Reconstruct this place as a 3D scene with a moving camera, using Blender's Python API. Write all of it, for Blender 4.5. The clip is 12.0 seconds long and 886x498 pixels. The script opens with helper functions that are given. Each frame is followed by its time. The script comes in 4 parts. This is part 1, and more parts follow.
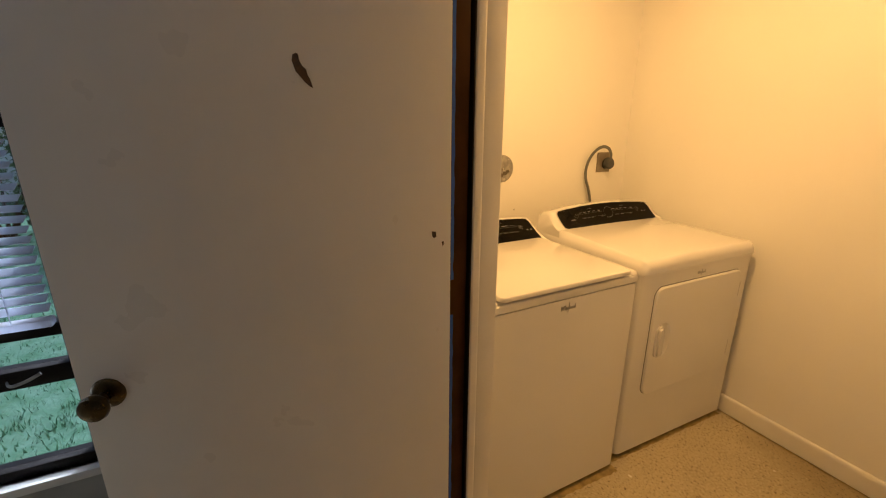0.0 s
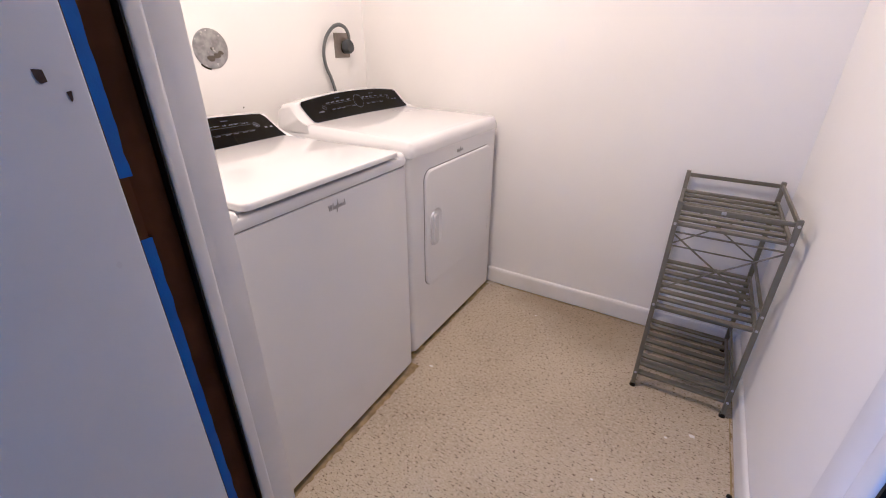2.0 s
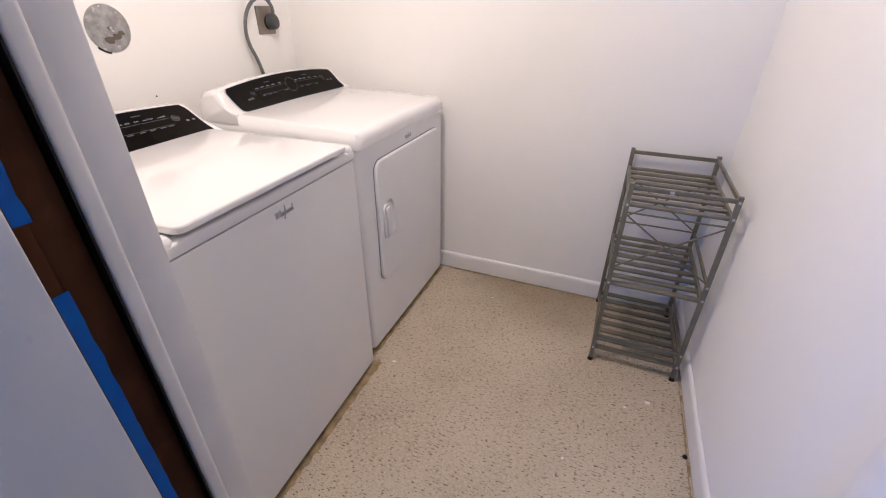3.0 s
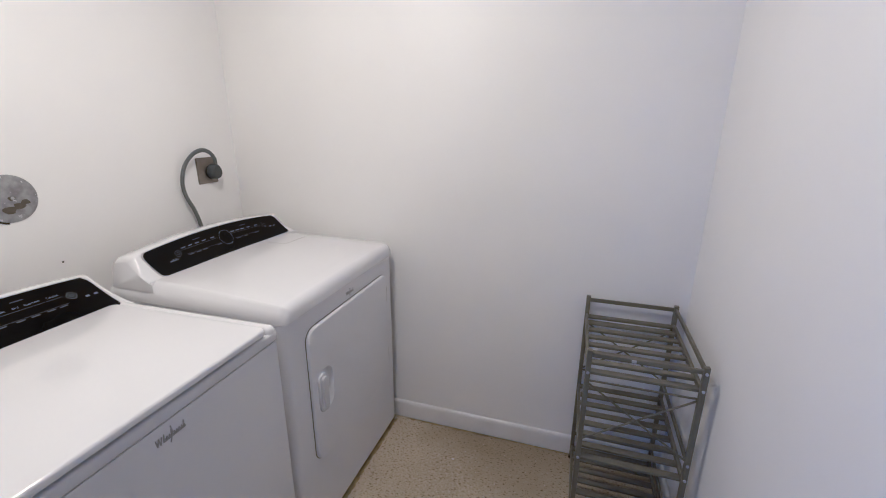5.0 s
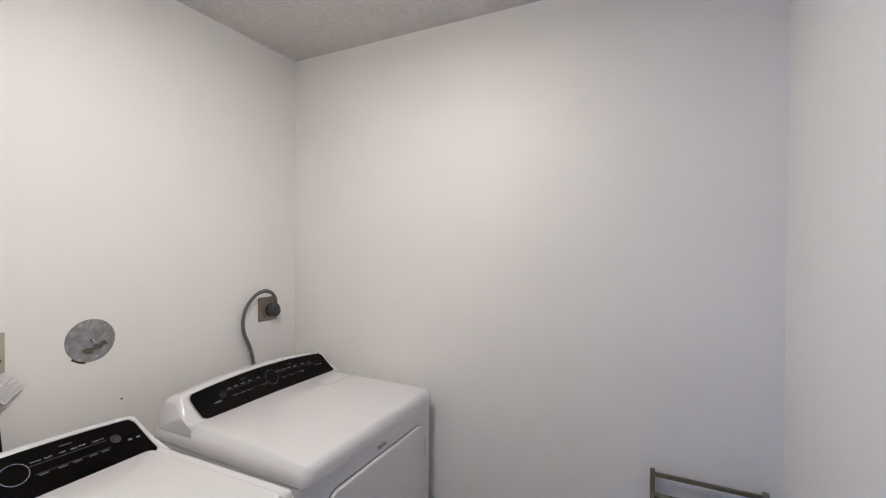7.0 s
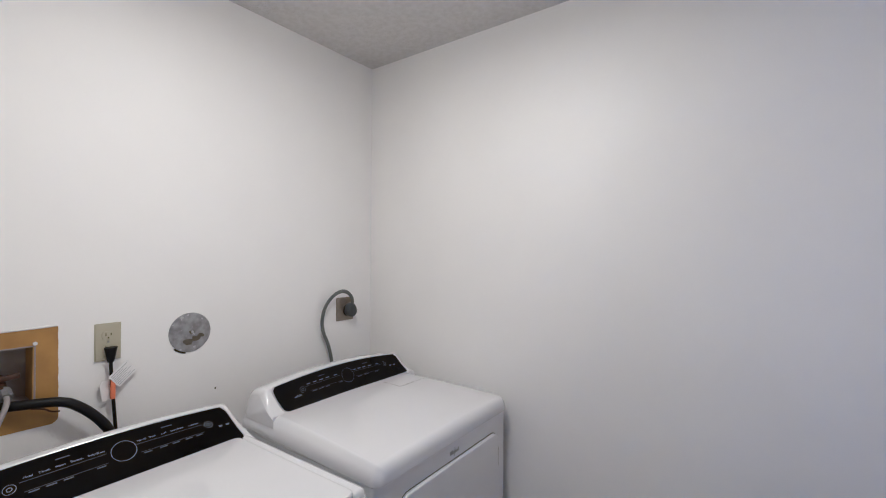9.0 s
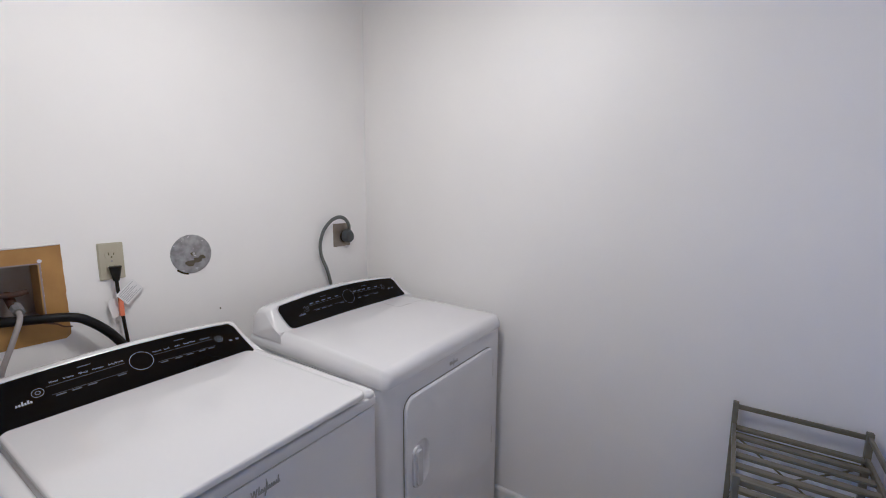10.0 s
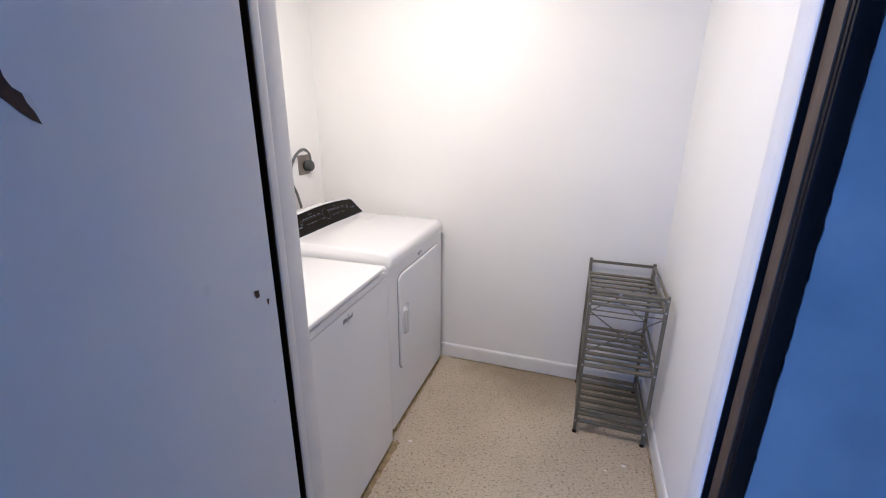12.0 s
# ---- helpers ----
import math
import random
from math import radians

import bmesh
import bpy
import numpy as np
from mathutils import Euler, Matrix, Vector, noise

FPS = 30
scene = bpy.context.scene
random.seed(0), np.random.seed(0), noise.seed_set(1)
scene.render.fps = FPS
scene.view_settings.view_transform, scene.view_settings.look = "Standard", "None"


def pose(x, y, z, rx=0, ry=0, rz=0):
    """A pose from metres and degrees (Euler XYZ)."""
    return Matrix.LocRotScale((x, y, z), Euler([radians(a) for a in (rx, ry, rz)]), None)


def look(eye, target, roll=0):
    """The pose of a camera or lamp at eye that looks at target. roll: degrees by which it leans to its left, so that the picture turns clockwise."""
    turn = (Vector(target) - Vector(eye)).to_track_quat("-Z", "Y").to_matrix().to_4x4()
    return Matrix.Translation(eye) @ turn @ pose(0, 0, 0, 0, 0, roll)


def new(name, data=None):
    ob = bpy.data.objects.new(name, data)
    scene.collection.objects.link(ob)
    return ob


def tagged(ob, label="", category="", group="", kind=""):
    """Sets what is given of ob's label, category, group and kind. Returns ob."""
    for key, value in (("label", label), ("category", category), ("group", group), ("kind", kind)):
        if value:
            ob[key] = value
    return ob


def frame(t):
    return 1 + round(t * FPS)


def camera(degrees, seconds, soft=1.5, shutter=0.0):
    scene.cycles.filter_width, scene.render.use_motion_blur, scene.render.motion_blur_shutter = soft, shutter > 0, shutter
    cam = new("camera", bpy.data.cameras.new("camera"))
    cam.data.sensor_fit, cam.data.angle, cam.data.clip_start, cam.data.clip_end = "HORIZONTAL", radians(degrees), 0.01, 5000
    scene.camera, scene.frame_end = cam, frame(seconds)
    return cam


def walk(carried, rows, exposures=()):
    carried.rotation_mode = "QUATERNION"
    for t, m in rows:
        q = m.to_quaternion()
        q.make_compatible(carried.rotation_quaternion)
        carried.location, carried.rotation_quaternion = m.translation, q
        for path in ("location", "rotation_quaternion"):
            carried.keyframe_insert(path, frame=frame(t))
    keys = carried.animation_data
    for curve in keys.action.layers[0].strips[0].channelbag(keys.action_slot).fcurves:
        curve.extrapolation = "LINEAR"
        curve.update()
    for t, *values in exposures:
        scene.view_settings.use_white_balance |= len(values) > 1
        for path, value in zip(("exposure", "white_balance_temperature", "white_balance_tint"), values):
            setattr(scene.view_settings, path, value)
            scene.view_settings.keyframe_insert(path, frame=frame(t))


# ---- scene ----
cam = camera(92.7, 12.0, soft=1.1)
PATH = [
    (0, (1.833, -2.109, 1.414), (0.112, -1.264, 0.843), 0.2),
    (0.5, (1.832, -2.079, 1.39), (0.334, -0.898, 0.79), 0.4),
    (1, (1.791, -2.048, 1.346), (0.498, -0.672, 0.685), 0.2),
    (1.5, (1.73, -1.988, 1.262), (0.619, -0.509, 0.503), 0.2),
    (2, (1.642, -1.931, 1.218), (0.724, -0.387, 0.338), 0.3),
    (2.5, (1.597, -1.911, 1.209), (0.834, -0.335, 0.242), 0.3),
    (3, (1.554, -1.88, 1.257), (0.909, -0.269, 0.263), 0.4),
    (5, (1.562, -1.644, 1.412), (0.979, 0.179, 0.833), 0.3),
    (5.5, (1.578, -1.621, 1.443), (0.94, 0.224, 1.01), 0.4),
    (6, (1.601, -1.604, 1.472), (0.875, 0.238, 1.187), 0.2),
    (6.5, (1.614, -1.596, 1.492), (0.809, 0.229, 1.352), 0.3),
    (7, (1.632, -1.594, 1.512), (0.743, 0.197, 1.488), 0.4),
    (9, (1.607, -1.554, 1.485), (0.423, 0.058, 1.494), 0.4),
    (9.5, (1.595, -1.554, 1.459), (0.41, 0.052, 1.332), 0.4),
    (10, (1.586, -1.593, 1.428), (0.462, 0.037, 1.145), 0.4),
    (10.5, (1.565, -1.709, 1.406), (0.557, -0.034, 0.984), 0.4),
    (11, (1.552, -1.856, 1.418), (0.701, -0.126, 0.884), 0.6),
    (11.5, (1.543, -2.021, 1.45), (0.841, -0.243, 0.862), 0.5),
    (12, (1.56, -2.285, 1.49), (0.96, -0.477, 0.879), 0.4),
]
walk(cam, [(t, look(eye, target, roll)) for t, eye, target, roll in PATH],
     exposures=[(0, -0.16, 6300, 19), (0.5, 0.12, 5000, 27), (1.0, 0.27, 3950, 32), (1.5, 0.38, 3600, 29), (2.5, 0.42, 3620, 27), (3.2, 0.29, 3500, 24), (5.0, -0.20, 3330, 20), (7.0, -0.46, 3370, 19), (9.0, -0.46, 3280, 19), (9.5, -0.50, 3280, 20), (10.5, -0.23, 3260, 20), (11.0, 0.02, 3310, 21), (11.5, 0.08, 3290, 21), (12.0, 0.30, 3380, 21)])

# ---- light ----
world = bpy.data.worlds.new("sky")
scene.world = world
world.use_nodes = True
wn = world.node_tree
sky = wn.nodes.new("ShaderNodeTexSky")
sky.sky_type, sky.sun_disc = "NISHITA", False
sky.sun_elevation, sky.sun_rotation = radians(40.8), radians(-60)
wn.nodes["Background"].inputs[1].default_value = 0.15
wn.links.new(sky.outputs[0], wn.nodes["Background"].inputs[0])


def lamp(name, kind, m, energy, colour, **settings):
    data = bpy.data.lights.new(name, kind)
    data.energy, data.color = energy, colour
    if "size" in settings:
        data.shape, data.size, data.size_y = "RECTANGLE", settings["size"], settings["size_y"]
    if "radius" in settings:
        data.shadow_soft_size = settings["radius"]
    if "angle" in settings:
        data.angle = radians(settings["angle"])
    ob = new(name, data)
    ob.matrix_world = m
    return ob


lamp("sun", "SUN", look((-6, 3.5, 6), (0, 0, 0)), 5.0, (0.80, 0.92, 1.0), angle=2)
lamp("ceiling_bulb", "AREA", pose(0.92, -0.95, 2.362), 19, (1.0, 0.55, 0.155), size=0.20, size_y=0.20)
lamp("ceiling_bulb_globe", "POINT", pose(0.92, -0.95, 2.22), 8, (1.0, 0.55, 0.155), radius=0.06)
lamp("window_daylight", "AREA", look((0.345, -3.65, 1.2), (3, -3.5, 1.15)), 16, (0.78, 0.91, 1.0), size=1.2, size_y=1.7)

# ---- materials ----


def links(mat):
    nt = mat.node_tree
    return nt, nt.nodes["Principled BSDF"]


def node(nt, kind, **values):
    n = nt.nodes.new("ShaderNode" + kind)
    for key, v in values.items():
        n.inputs[key.replace("_", " ")].default_value = v
    return n


def mix_colour(nt, fac, a, b):
    m = nt.nodes.new("ShaderNodeMix")
    m.data_type = "RGBA"
    nt.links.new(fac, m.inputs[0])
    for sock, v in ((m.inputs[6], a), (m.inputs[7], b)):
        if isinstance(v, tuple):
            sock.default_value = (*v, 1)
        else:
            nt.links.new(v, sock)
    return m.outputs[2]


def ramp(nt, fac, lo, hi):
    r = nt.nodes.new("ShaderNodeMapRange")
    r.inputs[1].default_value, r.inputs[2].default_value = lo, hi
    nt.links.new(fac, r.inputs[0])
    return r.outputs[0]


def material(name, colour, rough=0.5, metal=0.0, second=None, scale=6.0, grain=200.0, bump=0.05, depth=0.001,
             wear=None, wear_at=(0.62, 0.7), wear_scale=30.0, coat=0.0, rough_var=0.08):
    """Paint, metal or plastic: broad tint drift, fine grain in the relief, an optional worn tint."""
    mat = bpy.data.materials.new(name)
    mat.use_nodes = True
    nt, b = links(mat)
    co = nt.nodes.new("ShaderNodeTexCoord").outputs["Object"]
    big = node(nt, "TexNoise", Scale=scale, Detail=4.0)
    fine = node(nt, "TexNoise", Scale=grain, Detail=3.0)
    for n in (big, fine):
        nt.links.new(co, n.inputs["Vector"])
    second = second or tuple(c * 0.9 for c in colour)
    out = mix_colour(nt, ramp(nt, big.outputs[0], 0.35, 0.65), colour, second)
    if wear:
        w = node(nt, "TexNoise", Scale=wear_scale, Detail=6.0)
        nt.links.new(co, w.inputs["Vector"])
        out = mix_colour(nt, ramp(nt, w.outputs[0], *wear_at), out, wear)
    nt.links.new(out, b.inputs["Base Color"])
    r = nt.nodes.new("ShaderNodeMapRange")
    r.inputs[3].default_value, r.inputs[4].default_value = max(0.03, rough - rough_var), min(1, rough + rough_var)
    nt.links.new(big.outputs[0], r.inputs[0])
    nt.links.new(r.outputs[0], b.inputs["Roughness"])
    b.inputs["Metallic"].default_value = metal
    b.inputs["Coat Weight"].default_value = coat
    if bump:
        bp = node(nt, "Bump", Strength=bump, Distance=depth)
        nt.links.new(fine.outputs[0], bp.inputs["Height"])
        nt.links.new(bp.outputs[0], b.inputs["Normal"])
    return mat


def floor_material():
    """Worn tan sheet floor: mottled field with fine short flecks lying one way, stains and dirt."""
    mat = bpy.data.materials.new("flecked_floor")
    mat.use_nodes = True
    nt, b = links(mat)
    co = nt.nodes.new("ShaderNodeTexCoord").outputs["Object"]

    def flecks(scale, lo, hi, turn, stretch):
        m = nt.nodes.new("ShaderNodeMapping")
        m.inputs["Rotation"].default_value = (0, 0, turn)
        m.inputs["Scale"].default_value = (1, stretch, 1)
        nt.links.new(co, m.inputs["Vector"])
        n = node(nt, "TexNoise", Scale=scale, Detail=1.5, Roughness=0.5)
        nt.links.new(m.outputs[0], n.inputs["Vector"])
        return ramp(nt, n.outputs[0], lo, hi)

    stain = node(nt, "TexNoise", Scale=2.4, Detail=6.0)
    grain = node(nt, "TexNoise", Scale=90.0, Detail=4.0)
    for n in (stain, grain):
        nt.links.new(co, n.inputs["Vector"])
    base = mix_colour(nt, ramp(nt, stain.outputs[0], 0.40, 0.66), (0.51, 0.450, 0.300), (0.39, 0.337, 0.218))
    base = mix_colour(nt, ramp(nt, grain.outputs[0], 0.42, 0.68), base, (0.53, 0.465, 0.335))
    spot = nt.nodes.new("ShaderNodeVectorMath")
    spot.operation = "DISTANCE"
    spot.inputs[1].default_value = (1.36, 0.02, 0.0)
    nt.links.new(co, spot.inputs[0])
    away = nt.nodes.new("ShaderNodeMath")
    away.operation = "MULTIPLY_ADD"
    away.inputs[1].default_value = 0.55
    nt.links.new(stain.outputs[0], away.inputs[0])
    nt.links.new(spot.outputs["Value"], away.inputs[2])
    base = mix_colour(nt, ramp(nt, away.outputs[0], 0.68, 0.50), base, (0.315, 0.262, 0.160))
    base = mix_colour(nt, flecks(105, 0.55, 0.66, 0, 2.6), base, (0.365, 0.312, 0.205))
    sparse, fine = flecks(72, 0.625, 0.66, 0, 2.6), flecks(150, 0.69, 0.74, 0, 2.4)
    top = nt.nodes.new("ShaderNodeMath")
    top.operation = "MAXIMUM"
    nt.links.new(sparse, top.inputs[0])
    nt.links.new(fine, top.inputs[1])
    dark = top.outputs[0]
    out = mix_colour(nt, dark, base, (0.115, 0.076, 0.043))
    pale = flecks(70, 0.68, 0.76, 0.3, 1.6)
    out = mix_colour(nt, pale, out, (0.58, 0.52, 0.40))
    nt.links.new(out, b.inputs["Base Color"])
    b.inputs["Roughness"].default_value = 0.55
    inv = nt.nodes.new("ShaderNodeMath")
    inv.operation = "SUBTRACT"
    nt.links.new(grain.outputs[0], inv.inputs[0])
    nt.links.new(dark, inv.inputs[1])
    bp = node(nt, "Bump", Strength=0.7, Distance=0.002)
    nt.links.new(inv.outputs[0], bp.inputs["Height"])
    nt.links.new(bp.outputs[0], b.inputs["Normal"])
    return mat


def glass_material():
    mat = bpy.data.materials.new("window_glass")
    mat.use_nodes = True
    nt, b = links(mat)
    b.inputs["Transmission Weight"].default_value, b.inputs["Roughness"].default_value, b.inputs["IOR"].default_value = 1.0, 0.02, 1.45
    b.inputs["Base Color"].default_value = (0.93, 0.97, 0.98, 1)
    return mat


M_WALL = material("white_wall_paint", (0.88, 0.87, 0.845), 0.55, second=(0.85, 0.84, 0.815), scale=1.7, grain=170, bump=0.10, depth=0.0012)
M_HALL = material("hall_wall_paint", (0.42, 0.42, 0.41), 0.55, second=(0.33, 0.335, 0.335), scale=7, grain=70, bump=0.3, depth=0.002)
# for unseen hall walls: tan picked to tint the light they bounce
M_WARM_BOUNCE = material("warm_bounce_wall", (0.42, 0.35, 0.27), 0.5, second=(0.36, 0.30, 0.23), scale=4, grain=60, bump=0.2)
M_CEIL = material("textured_ceiling", (0.64, 0.63, 0.61), 0.8, second=(0.58, 0.57, 0.55), scale=40, grain=75, bump=0.8, depth=0.005)
M_FLOOR = floor_material()
M_TRIM = material("gloss_trim_paint", (0.80, 0.79, 0.775), 0.32, second=(0.75, 0.74, 0.72), scale=8, grain=60, bump=0.08, depth=0.001)
M_DOOR = material("door_paint", (0.81, 0.80, 0.79), 0.30, second=(0.79, 0.78, 0.77), scale=7, grain=140, bump=0.12, depth=0.001)
M_BARE = material("dark_wood", (0.042, 0.019, 0.005), 0.7, second=(0.068, 0.031, 0.009), scale=12, grain=90, bump=0.3, depth=0.001)
M_BARE.node_tree.nodes["Principled BSDF"].inputs["Specular IOR Level"].default_value = 0.08
M_DARK = material("dark_frame_paint", (0.007, 0.005, 0.005), 0.45, second=(0.012, 0.009, 0.008), scale=9, grain=80, bump=0.2)
M_DARK.node_tree.nodes["Principled BSDF"].inputs["Specular IOR Level"].default_value = 0.2
M_STRIP = material("bare_brown_wood", (0.080, 0.053, 0.027), 0.65, second=(0.060, 0.039, 0.020), scale=18, grain=120, bump=0.25)
M_SCAR = material("torn_brown_veneer", (0.055, 0.035, 0.022), 0.75, second=(0.10, 0.06, 0.035), scale=60, grain=300, bump=0.5)
M_TAPE = material("blue_masking_tape", (0.008, 0.085, 0.50), 0.6, second=(0.012, 0.11, 0.56), scale=30, grain=300, bump=0.4)
M_ENAMEL = material("white_enamel", (0.75, 0.75, 0.76), 0.12, second=(0.73, 0.73, 0.74), scale=3, grain=300, bump=0.015, coat=0.3, rough_var=0.05)
M_FRONT = material("white_steel_front", (0.80, 0.80, 0.805), 0.34, second=(0.78, 0.78, 0.785), scale=3, grain=260, bump=0.02, rough_var=0.05)
M_SEAM = material("grey_seam", (0.16, 0.16, 0.165), 0.7, bump=0)
M_PANEL = material("black_glass_panel", (0.003, 0.003, 0.003), 0.065, second=(0.005, 0.005, 0.005), scale=4, bump=0, rough_var=0.03)
M_PANEL.node_tree.nodes["Principled BSDF"].inputs["Specular IOR Level"].default_value = 0.09
M_SILVER = material("silver_trim", (0.52, 0.52, 0.53), 0.30, metal=0.5, bump=0.02)
M_PRINT = material("grey_print", (0.42, 0.43, 0.45), 0.5, bump=0)
M_MID = material("faint_print", (0.19, 0.19, 0.20), 0.5, bump=0)
M_DIM = material("dim_print", (0.085, 0.085, 0.09), 0.5, bump=0)
M_RACK = material("grey_green_metal", (0.165, 0.155, 0.112), 0.42, metal=0.1, second=(0.138, 0.129, 0.092), scale=25, grain=400, bump=0.05)
M_CAP = material("pale_plastic_cap", (0.50, 0.50, 0.48), 0.4, bump=0)
M_RUBBER = material("black_rubber", (0.005, 0.005, 0.005), 0.5, grain=150, bump=0.1)
M_RUBBER.node_tree.nodes["Principled BSDF"].inputs["Specular IOR Level"].default_value = 0.25
M_STEEL = material("scuffed_steel", (0.26, 0.26, 0.265), 0.45, metal=0.6, second=(0.42, 0.42, 0.42), scale=40, grain=150, bump=0.2,
                   wear=(0.68, 0.68, 0.67), wear_at=(0.64, 0.67), wear_scale=70)
M_PLATE = material("brushed_brown_plate", (0.30, 0.265, 0.215), 0.42, metal=0.5, second=(0.25, 0.22, 0.18), scale=30, grain=250, bump=0.1)
M_PATCH = material("brown_primer", (0.115, 0.10, 0.078), 0.6, second=(0.09, 0.078, 0.06), scale=60, bump=0.1)
M_CORD = material("grey_cord", (0.10, 0.108, 0.108), 0.5, second=(0.13, 0.138, 0.138), grain=200, bump=0.1)
M_PLUG = material("dark_grey_plug", (0.06, 0.065, 0.07), 0.45, bump=0.05)
M_BEIGE = material("ivory_plastic", (0.47, 0.45, 0.31), 0.4, second=(0.44, 0.42, 0.29), bump=0.02)
M_SLOT = material("slot_dark", (0.02, 0.015, 0.01), 0.8, bump=0)
M_OCHRE = material("old_ochre_paint", (0.38, 0.225, 0.014), 0.55, second=(0.31, 0.178, 0.012), scale=14, grain=120, bump=0.2,
                   wear=(0.70, 0.62, 0.48), wear_at=(0.70, 0.74), wear_scale=18)
M_BOX = material("grey_box_liner", (0.32, 0.285, 0.25), 0.6, second=(0.25, 0.22, 0.19), scale=12, bump=0.2)
M_RUST = material("rusted_brass", (0.085, 0.036, 0.015), 0.6, metal=0.4, second=(0.05, 0.035, 0.02), scale=60, grain=300, bump=0.4)
M_HOSE = material("grey_braided_hose", (0.33, 0.31, 0.29), 0.5, grain=500, bump=0.4)
M_PAPER = material("paper_tag", (0.82, 0.81, 0.80), 0.7, bump=0.05)
M_ORANGE = material("orange_label", (0.78, 0.24, 0.05), 0.5, bump=0)
M_BRASS = material("aged_brass", (0.13, 0.09, 0.042), 0.28, metal=0.95, second=(0.06, 0.045, 0.022), scale=40, grain=200, bump=0.05)
M_BLIND = material("white_blind_slat", (0.70, 0.71, 0.73), 0.5, second=(0.66, 0.67, 0.69), scale=4, grain=150, bump=0.03)
nt_b, shade_b = links(M_BLIND)
glow_through = node(nt_b, "BsdfTranslucent", Color=(0.80, 0.84, 0.95, 1))
blend_b = nt_b.nodes.new("ShaderNodeMixShader")
blend_b.inputs[0].default_value = 0.75
nt_b.links.new(shade_b.outputs[0], blend_b.inputs[1])
nt_b.links.new(glow_through.outputs[0], blend_b.inputs[2])
nt_b.links.new(blend_b.outputs[0], nt_b.nodes["Material Output"].inputs[0])
M_GRASS = material("grass_blades", (0.055, 0.19, 0.085), 0.6, second=(0.12, 0.29, 0.17), scale=3, grain=30, bump=0)
M_SOIL = material("lawn_ground", (0.06, 0.19, 0.10), 0.9, second=(0.14, 0.29, 0.20), scale=9, grain=40, bump=0.5, depth=0.02)
M_LEAF = material("shrub_leaf", (0.05, 0.10, 0.03), 0.6, second=(0.08, 0.13, 0.04), scale=5, bump=0)
M_SIDING = material("pale_siding", (0.62, 0.62, 0.60), 0.7, scale=1.0, bump=0.1)
M_GLASS = glass_material()
M_DIRT = material("old_yellow_grime", (0.38, 0.295, 0.125), 0.8, second=(0.20, 0.155, 0.075), scale=25, grain=120, bump=0.4)
M_FLAKE = material("white_paint_flake", (0.78, 0.77, 0.74), 0.6, bump=0)

# ---- mesh helpers ----


def box(bm, x0, x1, y0, y1, z0, z1, bevel=0.0, seg=2):
    """An upright block between two corners, its edges rounded by bevel."""
    made = bmesh.ops.create_cube(bm, size=1)["verts"]
    for v in made:
        v.co = Vector((x0 + (v.co.x + 0.5) * (x1 - x0), y0 + (v.co.y + 0.5) * (y1 - y0), z0 + (v.co.z + 0.5) * (z1 - z0)))
    if bevel:
        edges = {e for v in made for e in v.link_edges}
        bmesh.ops.bevel(bm, geom=list(edges), offset=bevel, segments=seg, profile=0.5, affect="EDGES")
    return bm


def block(*sizes, bevel=0.0, seg=2):
    return box(bmesh.new(), *sizes, bevel=bevel, seg=seg)


def rod(bm, a, b, r, sides=10, r2=None):
    a, b = Vector(a), Vector(b)
    d = b - a
    m = Matrix.Translation((a + b) / 2) @ d.to_track_quat("Z", "Y").to_matrix().to_4x4()
    bmesh.ops.create_cone(bm, cap_ends=True, segments=sides, radius1=r, radius2=r if r2 is None else r2, depth=d.length, matrix=m)
    return bm


def bar(bm, a, b, w, h, bevel=0.0015):
    """A flat bar from a to b, w wide across and h high."""
    a, b = Vector(a), Vector(b)
    d = (b - a).normalized()
    side = d.cross(Vector((0, 0, 1)))
    side = side.normalized() if side.length > 1e-4 else Vector((1, 0, 0))
    up = side.cross(d)
    vs = [bm.verts.new(p + side * sx * w / 2 + up * sz * h / 2) for p in (a, b) for sx, sz in ((-1, -1), (1, -1), (1, 1), (-1, 1))]
    fs = [(0, 1, 2, 3), (7, 6, 5, 4), (0, 4, 5, 1), (1, 5, 6, 2), (2, 6, 7, 3), (3, 7, 4, 0)]
    faces = [bm.faces.new([vs[i] for i in f]) for f in fs]
    bmesh.ops.recalc_face_normals(bm, faces=faces)
    if bevel:
        bmesh.ops.bevel(bm, geom=list({e for f in faces for e in f.edges}), offset=bevel, segments=1, affect="EDGES")
    return bm


def tube(points, r, sides=10, squash=1.0, rings=6):
    """A smooth cable through the points; squash flattens it."""
    pts = [Vector(p) for p in points]
    line = []
    for i in range(len(pts) - 1):
        p0, p1, p2, p3 = pts[max(i - 1, 0)], pts[i], pts[i + 1], pts[min(i + 2, len(pts) - 1)]
        for k in range(rings):
            t = k / rings
            line.append(0.5 * (2 * p1 + (p2 - p0) * t + (2 * p0 - 5 * p1 + 4 * p2 - p3) * t * t + (3 * p1 - p0 - 3 * p2 + p3) * t ** 3))
    line.append(pts[-1])
    bm, loops = bmesh.new(), []
    for i, p in enumerate(line):
        d = (line[min(i + 1, len(line) - 1)] - line[max(i - 1, 0)]).normalized()
        u = d.cross(Vector((1, 0.01, 0.02))).normalized()
        w = u.cross(d)
        loops.append([bm.verts.new(p + r * (u * math.cos(a) + w * squash * math.sin(a))) for a in (2 * math.pi * k / sides for k in range(sides))])
    for a, b in zip(loops, loops[1:]):
        for k in range(sides):
            bm.faces.new((a[k], a[(k + 1) % sides], b[(k + 1) % sides], b[k]))
    bm.faces.new(loops[0]), bm.faces.new(loops[-1])
    bmesh.ops.recalc_face_normals(bm, faces=bm.faces)
    return bm


